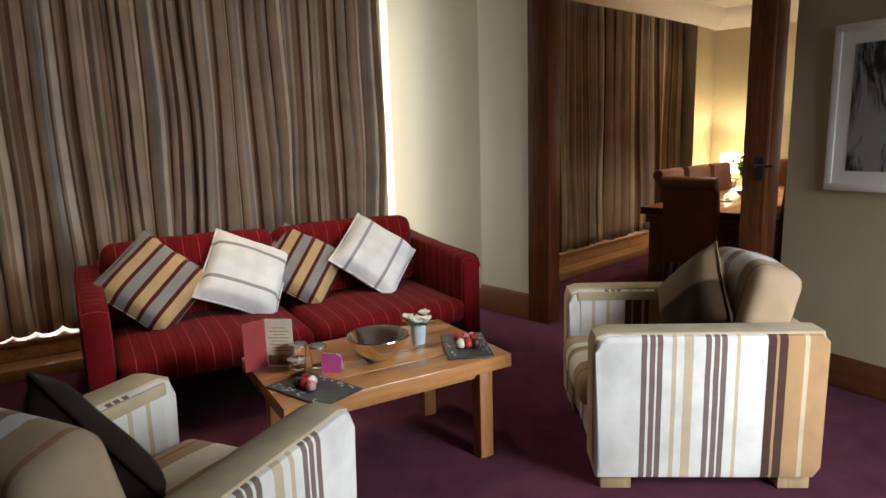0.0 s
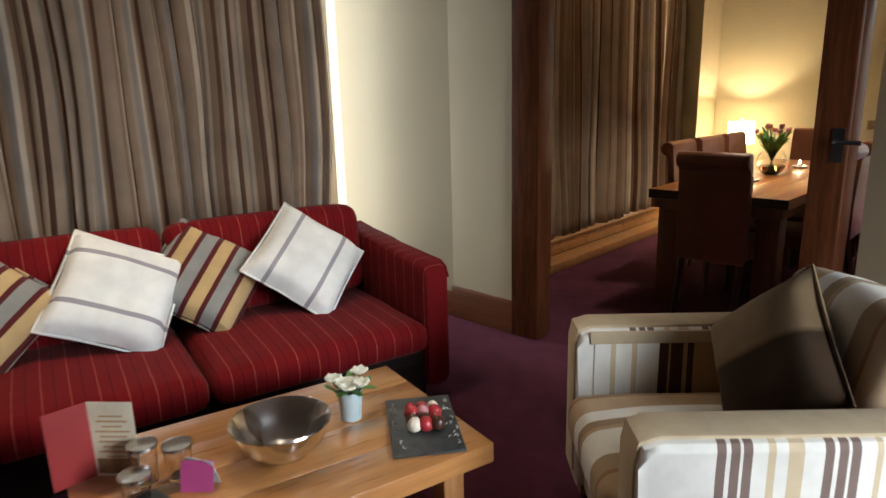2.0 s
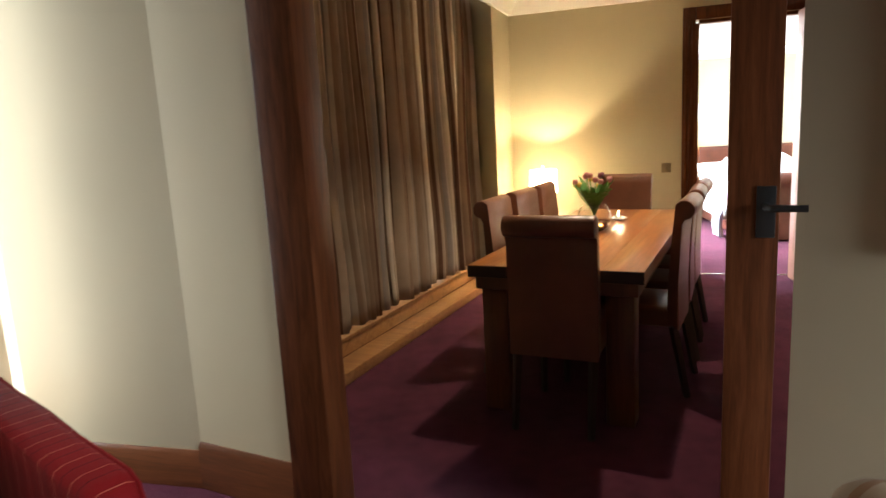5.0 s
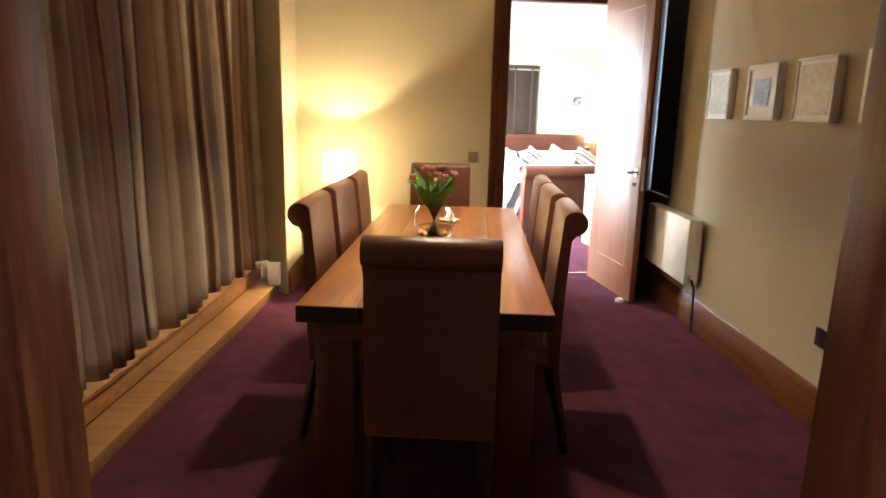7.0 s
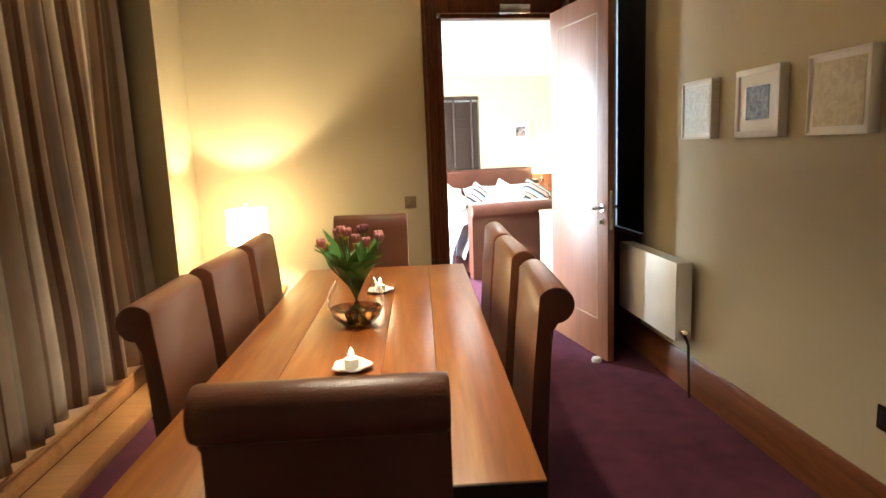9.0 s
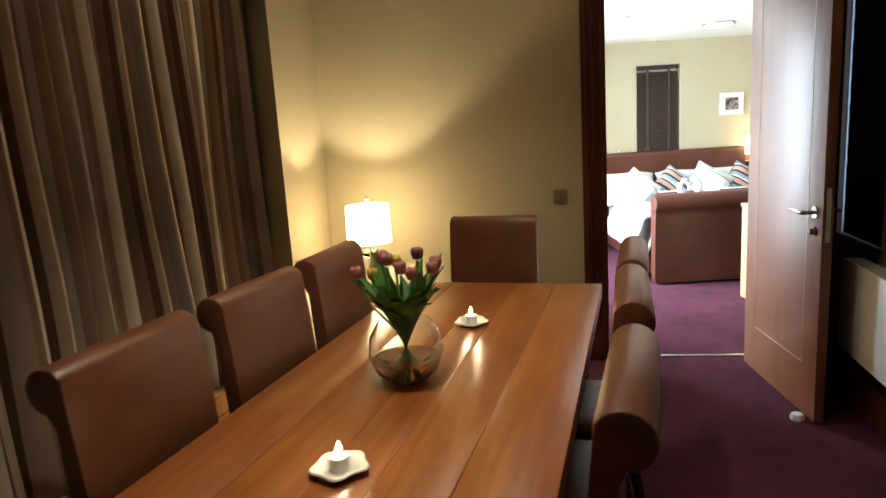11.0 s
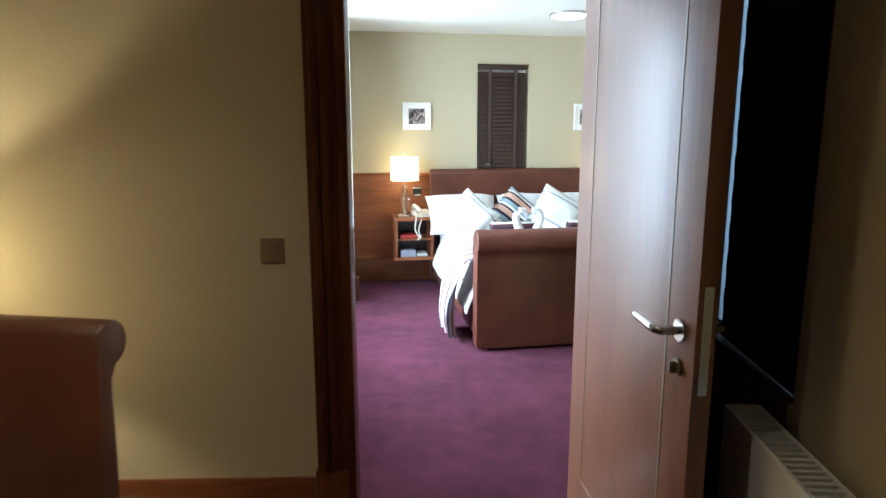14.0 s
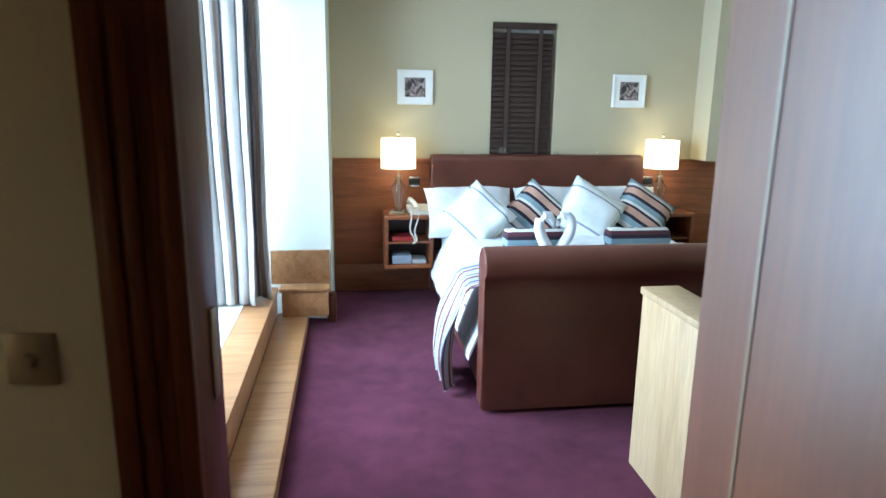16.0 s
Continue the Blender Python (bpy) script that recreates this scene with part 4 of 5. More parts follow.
menu = thing("menu_card", on_table(-2.30, 0.665, -48), "folded cream and red menu card standing open", "menu card")
part("front_cover", solid(-0.002, 0.0, -0.10, 0.0, 0, 0.205, 0.0), plain("red_card", (0.30, 0.02, 0.02), 0.5), menu, "plain red cover", False, pose(0, 0, 0, 0, 0, 62))
part("inner_page", solid(-0.001, 0.001, 0.0, 0.115, 0, 0.205, 0.0), plain("cream_card", (0.74, 0.66, 0.50), 0.6), menu, "cream page", False, pose(0, 0, 0, 0, 0, 12))
OCHRE = plain("ochre_print", (0.50, 0.27, 0.10), 0.7)
for i in range(9):
    z = 0.165 - i * 0.014
    hw = (0.03, 0.04, 0.025, 0.045, 0.035, 0.04, 0.03, 0.042, 0.025)[i]
    part("print_line", solid(0.0012, 0.0018, 0.0575 - hw, 0.0575 + hw, z, z + 0.004), OCHRE, menu, "", False, pose(0, 0, 0, 0, 0, 12))
part("print_band", solid(0.0012, 0.0018, 0.006, 0.110, 0.008, 0.05), plain("brown_print", (0.24, 0.13, 0.06), 0.7, 0, 0.4, 40), menu, "brown printed foot of the page", False, pose(0, 0, 0, 0, 0, 12))
for i, (x, y, r, h) in enumerate(((-2.19, 0.765, 0.033, 0.10), (-2.12, 0.735, 0.035, 0.065), (-2.17, 0.84, 0.034, 0.085))):
    g = thing("glass_jar", on_table(x, y), "clear glass jar with a pale lid on the coffee table", "jar", "jars on the table")
    part("vessel", lathe([(0.001, 0), (r * 0.8, 0), (r, h), (r - 0.002, h), (r * 0.8 - 0.003, 0.008), (0.001, 0.008)], 28), GLASS, g)
    part("lid", lathe([(0.001, h + 0.001), (r + 0.003, h + 0.001), (r + 0.003, h + 0.010), (r * 0.6, h + 0.014), (0.001, h + 0.014)], 24), STEEL, g, "pale metal lid")
tag = thing("pink_card", on_table(-2.08, 0.86, -42), "small pink folded card standing by the glass jars", "card")
part("card", solid(-0.001, 0.001, -0.04, 0.04, 0, 0.075), plain("magenta_card", (0.42, 0.06, 0.20), 0.5), tag, "", False, pose(0, 0, 0, 0, -18, 10))
part("card_back", solid(-0.001, 0.001, -0.04, 0.04, 0, 0.075), plain("pale_card", (0.62, 0.66, 0.70), 0.5), tag, "", False, pose(-0.05, 0, 0, 0, 18, -10))


def picture(m, w, h, d, border, art, label, group=""):
    """A deep white frame with mount and art; local x across, z up, -y to the room."""
    p = thing("picture", m, label, "picture", group)
    b = bmesh.new()
    f = border * 0.35
    solid(-w / 2, w / 2, -d, -0.0005, -h / 2, -h / 2 + f, 0.001, bm=b)
    solid(-w / 2, w / 2, -d, -0.0005, h / 2 - f, h / 2, 0.001, bm=b)
    solid(-w / 2, -w / 2 + f, -d, -0.0005, -h / 2 + f, h / 2 - f, 0.001, bm=b)
    solid(w / 2 - f, w / 2, -d, -0.0005, -h / 2 + f, h / 2 - f, 0.001, bm=b)
    part("frame", b, FRAME_WHITE, p)
    part("mount", solid(-w / 2 + f, w / 2 - f, -d + 0.008, -0.004, -h / 2 + f, h / 2 - f), FRAME_WHITE, p, smooth=False)
    part("print", solid(-w / 2 + border, w / 2 - border, -d + 0.006, -d + 0.008, -h / 2 + border, h / 2 - border), art, p, "printed artwork", False)
    return p


def art(name, a, c, scale, lo=0.4, hi=0.6, stretch=(1, 1, 1)):
    k = Mat(name).set(Roughness=0.35)
    return k.colour(k.ramp(k.noise(scale, 5, k.scaled(*stretch), 0.6, 0.8), [(lo, a), (hi, c)])).m


picture(pose(*w2(LIV, -1.36, 3.468), 1.457, 0, 0, -13), 0.50, 0.82, 0.03, 0.10, art("charcoal_strokes", (0.01, 0.01, 0.01), (0.26, 0.26, 0.26), 3.5, 0.42, 0.52, (3, 1, 0.8)), "large white-framed black and grey abstract print")

# ---- dining room ----


def dining_table(x0, x1, y0, y1):
    t = thing("dining_table", pose(x0, y0, 0), "polished cherry plank dining table on square legs", "dining table")
    W, L, H = x1 - x0, y1 - y0, 0.762
    widths = [0.20, 0.17, 0.12, 0.16]
    widths.append(W - sum(widths))
    x = 0.0
    for w in widths:
        part("plank", solid(x + 0.0004, x + w - 0.0004, 0, L, H - 0.06, H, 0.002), TABLE_WOOD, t)
        for ya, yb in ((-0.003, 0.0), (L, L + 0.003)):
            part("end_grain", solid(x + 0.0004, x + w - 0.0004, ya, yb, H - 0.0585, H - 0.003, 0.001), TABLE_END, t, "near-black end grain", False)
        x += w
    b = bmesh.new()
    solid(0.03, W - 0.03, 0.025, L - 0.025, H - 0.125, H - 0.0605, 0.004, bm=b)
    part("apron", b, TABLE_DARK, t, "darker apron under the top")
    for lx in (0.05, W - 0.18):
        for ly in (0.05, L - 0.18):
            part("leg", solid(lx, lx + 0.13, ly, ly + 0.13, 0, H - 0.125, 0.006), TABLE_DARK, t)
    return t


dining_table(-2.36, -1.518, 4.644, 6.914)


def dining_chair(m):
    c = thing("dining_chair", m, "brown leather dining chair with a rolled-over back", "dining chair", "chairs round the dining table")
    W = 0.42
    roll = [(0.245 + 0.05 * math.cos(radians(a)), 0.975 + 0.05 * math.sin(radians(a))) for a in range(150, -120, -18)]
    front = [(0.165, 0.40), (0.172, 0.60), (0.185, 0.80), (0.198, 0.94)]
    back = [(0.238, 0.90), (0.228, 0.78), (0.220, 0.60), (0.225, 0.36)]
    part("backrest", extrude_outline(front + roll + back, -W / 2, W / 2, "x", 0.008), LEATHER, c)
    part("seat", slab_soft(-W / 2, W / 2, -0.26, 0.20, 0.37, 0.475, 0.03, 0.012, 4), LEATHER, c)
    for x in (-W / 2 + 0.03, W / 2 - 0.03):
        part("leg", tube([(x, -0.22, 0.0), (x, -0.22, 0.372)], [0.017, 0.024], 4), LEG_DARK, c)
        part("leg", tube([(x, 0.265, 0.0), (x, 0.195, 0.372)], [0.017, 0.024], 4), LEG_DARK, c)
    return c


first = dining_chair(pose(-1.91, 4.775, 0, 0, 0, 180))
copy_thing(first, pose(-2.035, 6.93, 0, 0, 0, -2))
for i, y in enumerate((5.34, 5.85, 6.36)):
    copy_thing(first, pose(-2.235, y, 0, 0, 0, 90 + (1.5, -1, 2)[i]))
for i, y in enumerate((5.33, 5.89, 6.37)):
    copy_thing(first, pose(-1.635, y, 0, 0, 0, -90 + (-2, 1, -1)[i]))

TT = 0.7622
vase = thing("tulip_vase", pose(-1.985, 5.80, TT), "round glass vase of tulips with an amber base", "vase")
part("vessel", lathe([(0.001, 0.0), (0.05, 0.0), (0.086, 0.03), (0.104, 0.080), (0.097, 0.128), (0.074, 0.165), (0.0725, 0.165), (0.0955, 0.128), (0.1025, 0.080), (0.0845, 0.032), (0.05, 0.004), (0.001, 0.004)], 32), GLASS, vase, "clear glass bowl")
part("amber_water", lathe([(0.001, 0.005), (0.049, 0.005), (0.082, 0.034), (0.096, 0.062), (0.001, 0.062)], 32), AMBER, vase, "amber tinted glass base")
STEM = plain("tulip_stem", (0.12, 0.24, 0.05), 0.5)
TULIPS = [plain("yellow_petal", (0.62, 0.42, 0.06), 0.5), plain("dusty_pink_petal", (0.42, 0.16, 0.16), 0.5), plain("plum_petal", (0.20, 0.06, 0.09), 0.5)]
rng = random.Random(12)
for i in range(13):
    a, sp = i * 2.4 + 0.3, rng.uniform(0.3, 1.0)
    tx, ty, tz = 0.15 * sp * math.cos(a), 0.15 * sp * math.sin(a), 0.315 + rng.uniform(0, 0.06) - 0.05 * sp
    part("stem", tube([(-0.03 * math.cos(a), -0.03 * math.sin(a), 0.02), (0.02 * math.cos(a), 0.02 * math.sin(a), 0.14), (tx * 0.75, ty * 0.75, tz - 0.09), (tx, ty, tz - 0.02)], 0.0035, 6), STEM, vase)
    b = bmesh.new()
    for k2 in range(5):
        q = bmesh.new()
        bmesh.ops.create_icosphere(q, subdivisions=2, radius=0.0135)
        bmesh.ops.scale(q, vec=(0.5, 0.75, 1.25), verts=q.verts)
        join(b, q, pose(tx, ty, tz, 0, 0, k2 * 72 + i * 20) @ pose(0.010, 0, 0, 0, 8))
    part("tulip", b, TULIPS[(1, 0, 1, 2, 1)[i % 5]], vase)
for i in range(44):
    a, ln = i * 1.37, rng.uniform(0.13, 0.23)
    b = bmesh.new()
    pts, wd, drop = [], [], rng.uniform(0.0, 0.5)
    for s in range(8):
        f = s / 7
        rr = 0.02 + ln * f * (0.34 + 0.2 * f)
        pts.append((rr * math.cos(a + 0.2 * f), rr * math.sin(a + 0.2 * f), 0.13 + ln * (f * 1.05 - drop * f * f)))
        wd.append(0.022 * math.sin(math.pi * min(1, f * 0.92 + 0.08)) + 0.0015)
    side = Vector((-math.sin(a), math.cos(a), 0))
    le = [[b.verts.new(Vector(p) + side * w * sg + Vector((0, 0, 0.004 * abs(sg)))) for sg in (-1, 0, 1)] for p, w in zip(pts, wd)]
    lo = [[b.verts.new(v.co - Vector((0, 0, 0.0016))) for v in row] for row in le]
    for r in range(7):
        for q in range(2):
            b.faces.new((le[r][q], le[r][q + 1], le[r + 1][q + 1], le[r + 1][q]))
            b.faces.new((lo[r][q], lo[r + 1][q], lo[r + 1][q + 1], lo[r][q + 1]))
        for q in (0, 2):
            b.faces.new((le[r][q], le[r + 1][q], lo[r + 1][q], lo[r][q]))
    part("leaf", b, LEAF, vase)


def tea_light(m):
    t = thing("tea_light", m, "lit tea light in a white petal-shaped dish", "candle", "tea lights")
    prof = [(0.001, 0), (0.03, 0), (0.058, 0.014), (0.055, 0.017), (0.03, 0.006), (0.001, 0.006)]
    b = lathe(prof, 30)
    for v in b.verts:
        an = math.atan2(v.co.y, v.co.x)
        s = 1 + 0.10 * math.cos(5 * an) * (v.co.xy.length / 0.058)
        v.co.x, v.co.y = v.co.x * s, v.co.y * s
    part("dish", b, ENAMEL, t, "white petal-shaped dish")
    part("candle", lathe([(0.001, 0.006), (0.02, 0.006), (0.021, 0.034), (0.019, 0.036), (0.001, 0.033)], 20), FRAME_WHITE, t, "white wax candle")
    part("flame", lathe([(0.001, 0.036), (0.006, 0.042), (0.007, 0.050), (0.001, 0.066)], 12), FLAME, t, "small warm flame")
    lx = m.translation
    point_light("flame_light", (lx.x, lx.y, lx.z + 0.075), 0.35, WARM, 0.01)


tea_light(pose(-1.955, 5.31, TT))
tea_light(pose(-1.93, 6.30, TT))

# lamp table and lamps
side_table = thing("lamp_table", pose(-2.84, 7.50, 0, 0, 0, 4), "small reddish wooden lamp table in the corner", "side table")
part("top", solid(-0.21, 0.21, -0.21, 0.21, 0.49, 0.52, 0.005), TABLE_WOOD, side_table)
part("shelf", solid(-0.18, 0.18, -0.18, 0.18, 0.14, 0.165, 0.004), TABLE_DARK, side_table)
for x in (-0.18, 0.145):
    for y in (-0.18, 0.145):
        part("leg", solid(x, x + 0.035, y, y + 0.035, 0, 0.49, 0.003), TABLE_DARK, side_table)


def table_lamp(at, r, h0, h1, label, urn, cloth_m):
    l = thing("table_lamp", pose(at[0], at[1], at[2] + 0.0005), label, "table lamp", "table lamps")
    part("base", solid(-0.055, 0.055, -0.055, 0.055, 0, 0.018, 0.003), BRASS, l, "square metal foot")
    if urn:
        prof = [(0.001, 0.019), (0.03, 0.019), (0.02, 0.045), (0.028, 0.09), (0.046, 0.15), (0.048, 0.20), (0.026, 0.235), (0.018, 0.25), (0.03, 0.265), (0.018, 0.285), (0.001, 0.285)]
    else:
        prof = [(0.001, 0.019), (0.045, 0.019), (0.045, 0.05), (0.016, 0.06), (0.016, 0.12), (0.03, 0.14), (0.03, 0.16), (0.016, 0.18), (0.016, 0.235), (0.05, 0.25), (0.045, 0.28), (0.001, 0.285)]
    part("stem", lathe(prof, 28), GLASS, l, "clear glass column")
    part("rod", tube([(0, 0, 0.02), (0, 0, h1 + 0.02)], 0.006), BRASS, l)
    sh = part("shade", lathe([(r, h0), (r * 0.97, h1), (r * 0.97 - 0.003, h1), (r - 0.003, h0), (r, h0)], 40), cloth_m, l, "cream fabric drum shade, lit")
    b = bmesh.new()
    for a in (0, 120, 240):
        join(b, tube([(0, 0, h1 - 0.012), ((r - 0.004) * math.cos(radians(a)), (r - 0.004) * math.sin(radians(a)), h1 - 0.004)], 0.002, 5))
    part("spider", b, BRASS, sh)
    part("finial", lathe([(0.001, h1 + 0.018), (0.010, h1 + 0.022), (0.014, h1 + 0.035), (0.001, h1 + 0.05)], 16), STEEL, l)
    part("bulb", lathe([(0.001, h0 + 0.005), (0.012, h0 + 0.010), (0.022, h0 + 0.032), (0.018, h0 + 0.050), (0.001, h0 + 0.056)], 16), BULB, l)


table_lamp(LAMP_D, 0.125, 0.325, 0.535, "lit table lamp with a drum shade and glass stem", False, SHADE_BRIGHT)
table_lamp(LAMP_L, 0.128, 0.335, 0.55, "lit bedside lamp with a drum shade and glass urn", True, SHADE)
table_lamp(LAMP_R, 0.128, 0.335, 0.55, "lit bedside lamp with a drum shade and glass urn", True, SHADE)

# small pictures, switch and socket on the dining walls
PA = [art("sketch_green", (0.45, 0.47, 0.40), (0.60, 0.61, 0.52), 50), art("dark_etching", (0.03, 0.028, 0.03), (0.17, 0.15, 0.14), 40, 0.35, 0.7),
      art("pale_map", (0.52, 0.46, 0.28), (0.62, 0.58, 0.40), 28), art("dark_photo", (0.05, 0.05, 0.05), (0.35, 0.35, 0.34), 30)]
for i, (y0, y1, bd) in enumerate(((6.92, 6.64, 0.03), (6.41, 6.115, 0.075), (5.925, 5.635, 0.03), (5.42, 5.13, 0.07))):
    label = ("white box-framed pale botanical sketch", "white box-framed dark etching", "white box-framed faded yellow map", "white box-framed dark photograph")[i]
    picture(RIGHT @ pose(RX, (y0 + y1) / 2 - 0.02, 1.523, 0, 0, -90), y0 - y1 + 0.02, 0.29, 0.042, bd, PA[i], label, "pictures on the dining wall")


def wall_plate(name, m, w, h, label, category, material, rocker):
    p = thing(name, m, label, category)
    part("plate", solid(-w / 2, w / 2, -0.007, 0, -h / 2, h / 2, 0.003), material, p)
    if rocker:
        part("knob", lathe([(0.001, 0), (0.011, 0), (0.010, 0.014), (0.001, 0.015)], 16), material, p, m=pose(0, -0.007, 0, 90))
    else:
        for x in (-w / 4, w / 4):
            part("socket_insert", solid(x - 0.022, x + 0.022, -0.0085, -0.006, -0.025, 0.025, 0.001), BLACK, p, "black plastic insert")


wall_plate("light_switch", END @ pose(-0.628, EW, 1.012), 0.082, 0.087, "antique brass dimmer switch plate", "light switch", BRASS, True)
wall_plate("power_socket", RIGHT @ pose(RX, 5.45, 0.43, 0, 0, -90), 0.146, 0.086, "dark bronze double power socket", "socket", plain("bronze_plate", (0.05, 0.036, 0.026), 0.4, 0.8), False)


def radiator():
    """Local x along the wall from the near end, y out from the wall."""
    r = thing("radiator", RIGHT @ pose(RX, 6.765, 0, 0, 0, 90), "white enamelled panel radiator with a top grille", "radiator")
    L, z0, z1 = 0.80, 0.315, 0.74
    part("front_panel", solid(0, L, 0.113, 0.125, z0, z1, 0.004), ENAMEL, r)
    part("back_panel", solid(0, L, 0.035, 0.047, z0, z1, 0.004), ENAMEL, r)
    for x in (0.0, L - 0.008):
        part("side_panel", solid(x, x + 0.008, 0.047, 0.113, z0, z1, 0.002), ENAMEL, r)
    n = 34
    for i in range(n):
        x = 0.012 + (L - 0.024) * i / (n - 1)
        part("grille_bar", solid(x - 0.004, x + 0.004, 0.047, 0.113, z1 - 0.008, z1 - 0.001), ENAMEL, r, smooth=False)
    v = part("valve", lathe([(0.001, 0), (0.018, 0), (0.018, 0.03), (0.013, 0.045), (0.001, 0.046)], 18), CHROME, r, "chrome thermostatic valve", m=pose(0.0, 0.09, z0 + 0.06, 0, -90, 0))
    part("pipe", tube([(-0.02, 0.09, z0 + 0.06), (-0.02, 0.06, z0 - 0.02), (-0.02, 0.05, 0.0)], 0.008), LEG_DARK, r, "dark feed pipe")
    for x in (0.12, L - 0.12):
        part("bracket", solid(x - 0.015, x + 0.015, 0.001, 0.036, z0 + 0.05, z1 - 0.05), ENAMEL, r, smooth=False)


radiator()
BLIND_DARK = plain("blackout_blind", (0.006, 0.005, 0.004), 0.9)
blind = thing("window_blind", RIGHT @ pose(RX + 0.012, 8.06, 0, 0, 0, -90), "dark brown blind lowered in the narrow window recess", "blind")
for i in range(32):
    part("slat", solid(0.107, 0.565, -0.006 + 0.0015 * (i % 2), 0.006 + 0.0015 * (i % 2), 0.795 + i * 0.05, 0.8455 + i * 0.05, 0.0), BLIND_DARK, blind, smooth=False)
b = bmesh.new()
RY0, RY1 = 7.482, 8.078
solid(RX - 0.004, RX + 0.019, RY1 - 0.06, RY1, 0.772, 2.418, bm=b)
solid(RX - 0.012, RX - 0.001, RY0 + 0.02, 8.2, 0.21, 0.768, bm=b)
solid(RX + 0.005, RX + 0.30, RY0, RY0 + 0.012, 0.772, 2.418, bm=b)
solid(RX - 0.015, RX + 0.30, RY0 + 0.012, RY1 - 0.012, 0.772, 0.79, bm=b)
structure("reveal_window_recess", solid(RX + 0.02, RX + 0.23, RY1 - 0.064, RY1 - 0.002, 0.775, 2.415), FRAME_WHITE, "white-painted side of the window recess", RIGHT, False, "window lining")
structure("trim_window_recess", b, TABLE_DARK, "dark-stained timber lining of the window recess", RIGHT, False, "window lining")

for i, (x, y) in enumerate(DOWN):
    d = thing("downlight", pose(x, y, 2.72), "small recessed ceiling downlight, lit", "ceiling light", "downlights")
    part("ring", lathe([(0.040, 0.0), (0.052, 0.0), (0.052, -0.006), (0.040, -0.004), (0.040, 0.0)], 24), STEEL, d)

# ---- bedroom ----
wains = thing("wainscot", BED, "reddish wood panelling behind the bed", "wall panelling", "", "structure")
for x0, x1 in ((0.835, 1.62), (1.62, 2.45), (2.45, 3.22), (3.22, 4.29)):
    part("panel", solid(x0 + 0.002, x1 - 0.002, HW - 0.022, HW - 0.001, 0.22, 1.01, 0.003), BED_WOOD, wains)
part("cap_rail", solid(0.835, 4.29, HW - 0.034, HW - 0.001, 1.0105, 1.038, 0.004), BED_WOOD, wains)
part("plinth", solid(0.835, 4.29, HW - 0.03, HW - 0.001, 0.001, 0.219, 0.004), TIMBER_X, wains)


def sleigh_bed(m, W, L):
    """Local x across from the left side, y from the foot's front to the head."""
    s = thing("bed", m, "chestnut leather sleigh bed with rolled head and footboard", "bed")
    foot = [(0.145, 0.02), (0.02, 0.02), (0.02, 0.60)] + [(0.085 + 0.088 * math.cos(radians(a)), 0.71 + 0.088 * math.sin(radians(a))) for a in range(225, -50, -15)] + [(0.145, 0.62)]
    part("footboard", extrude_outline(foot, 0, W, "x", 0.015), BED_LEATHER, s)
    head = [(L - 0.13, 0.02), (L - 0.02, 0.02), (L - 0.02, 0.92)] + [(L - 0.055 + 0.055 * math.cos(radians(a)), 1.02 + 0.055 * math.sin(radians(a))) for a in range(0, 181, 15)] + [(L - 0.115, 0.95)]
    part("headboard", extrude_outline(head, 0, W, "x", 0.015), BED_LEATHER, s)
    for x in (0.02, W - 0.07):
        part("side_rail", solid(x, x + 0.05, 0.146, L - 0.131, 0.06, 0.36, 0.012), BED_LEATHER, s)
    part("mattress", slab_soft(0.075, W - 0.075, 0.15, L - 0.135, 0.28, 0.53, 0.06), LINEN, s, "white mattress")
    return s


BX, BY, BW, BLn = 1.565, 9.865, 1.68, 2.16
sleigh_bed(BED @ pose(BX, BY, 0), BW, BLn)

# duvet: a soft sheet with hanging sides
dv_ = thing("duvet", BED, "white cotton duvet spread over the bed", "duvet")
b = bmesh.new()
NX, NY = 44, 26
x0, x1, y0, y1 = BX - 0.03, BX + BW + 0.03, BY + 0.17, BY + 1.75


def duvet_z(fx, fy, x, y):
    edge = min(fx, 1 - fx) * (x1 - x0)
    z = 0.58 + 0.03 * noise.noise(Vector((x * 3.2, y * 3.2, 1.0))) + 0.012 * noise.noise(Vector((x * 9, y * 9, 4)))
    if edge < 0.15:
        z -= (0.15 - edge) ** 1.2 * 3.3
    return z


def two_sided(grid_pts, b, drop=0.02):
    up = [[b.verts.new(p) for p in row] for row in grid_pts]
    dn = [[b.verts.new((p[0], p[1], p[2] - drop)) for p in row] for row in grid_pts]
    R, Cn = len(up), len(up[0])
    for r in range(R - 1):
        for c in range(Cn - 1):
            b.faces.new((up[r][c], up[r][c + 1], up[r + 1][c + 1], up[r + 1][c]))
            b.faces.new((dn[r][c], dn[r + 1][c], dn[r + 1][c + 1], dn[r][c + 1]))
    for r in range(R - 1):
        for c in (0, Cn - 1):
            b.faces.new((up[r][c], up[r + 1][c], dn[r + 1][c], dn[r][c]))
    for c in range(Cn - 1):
        for r in (0, R - 1):
            b.faces.new((up[r][c], up[r][c + 1], dn[r][c + 1], dn[r][c]))
    return b


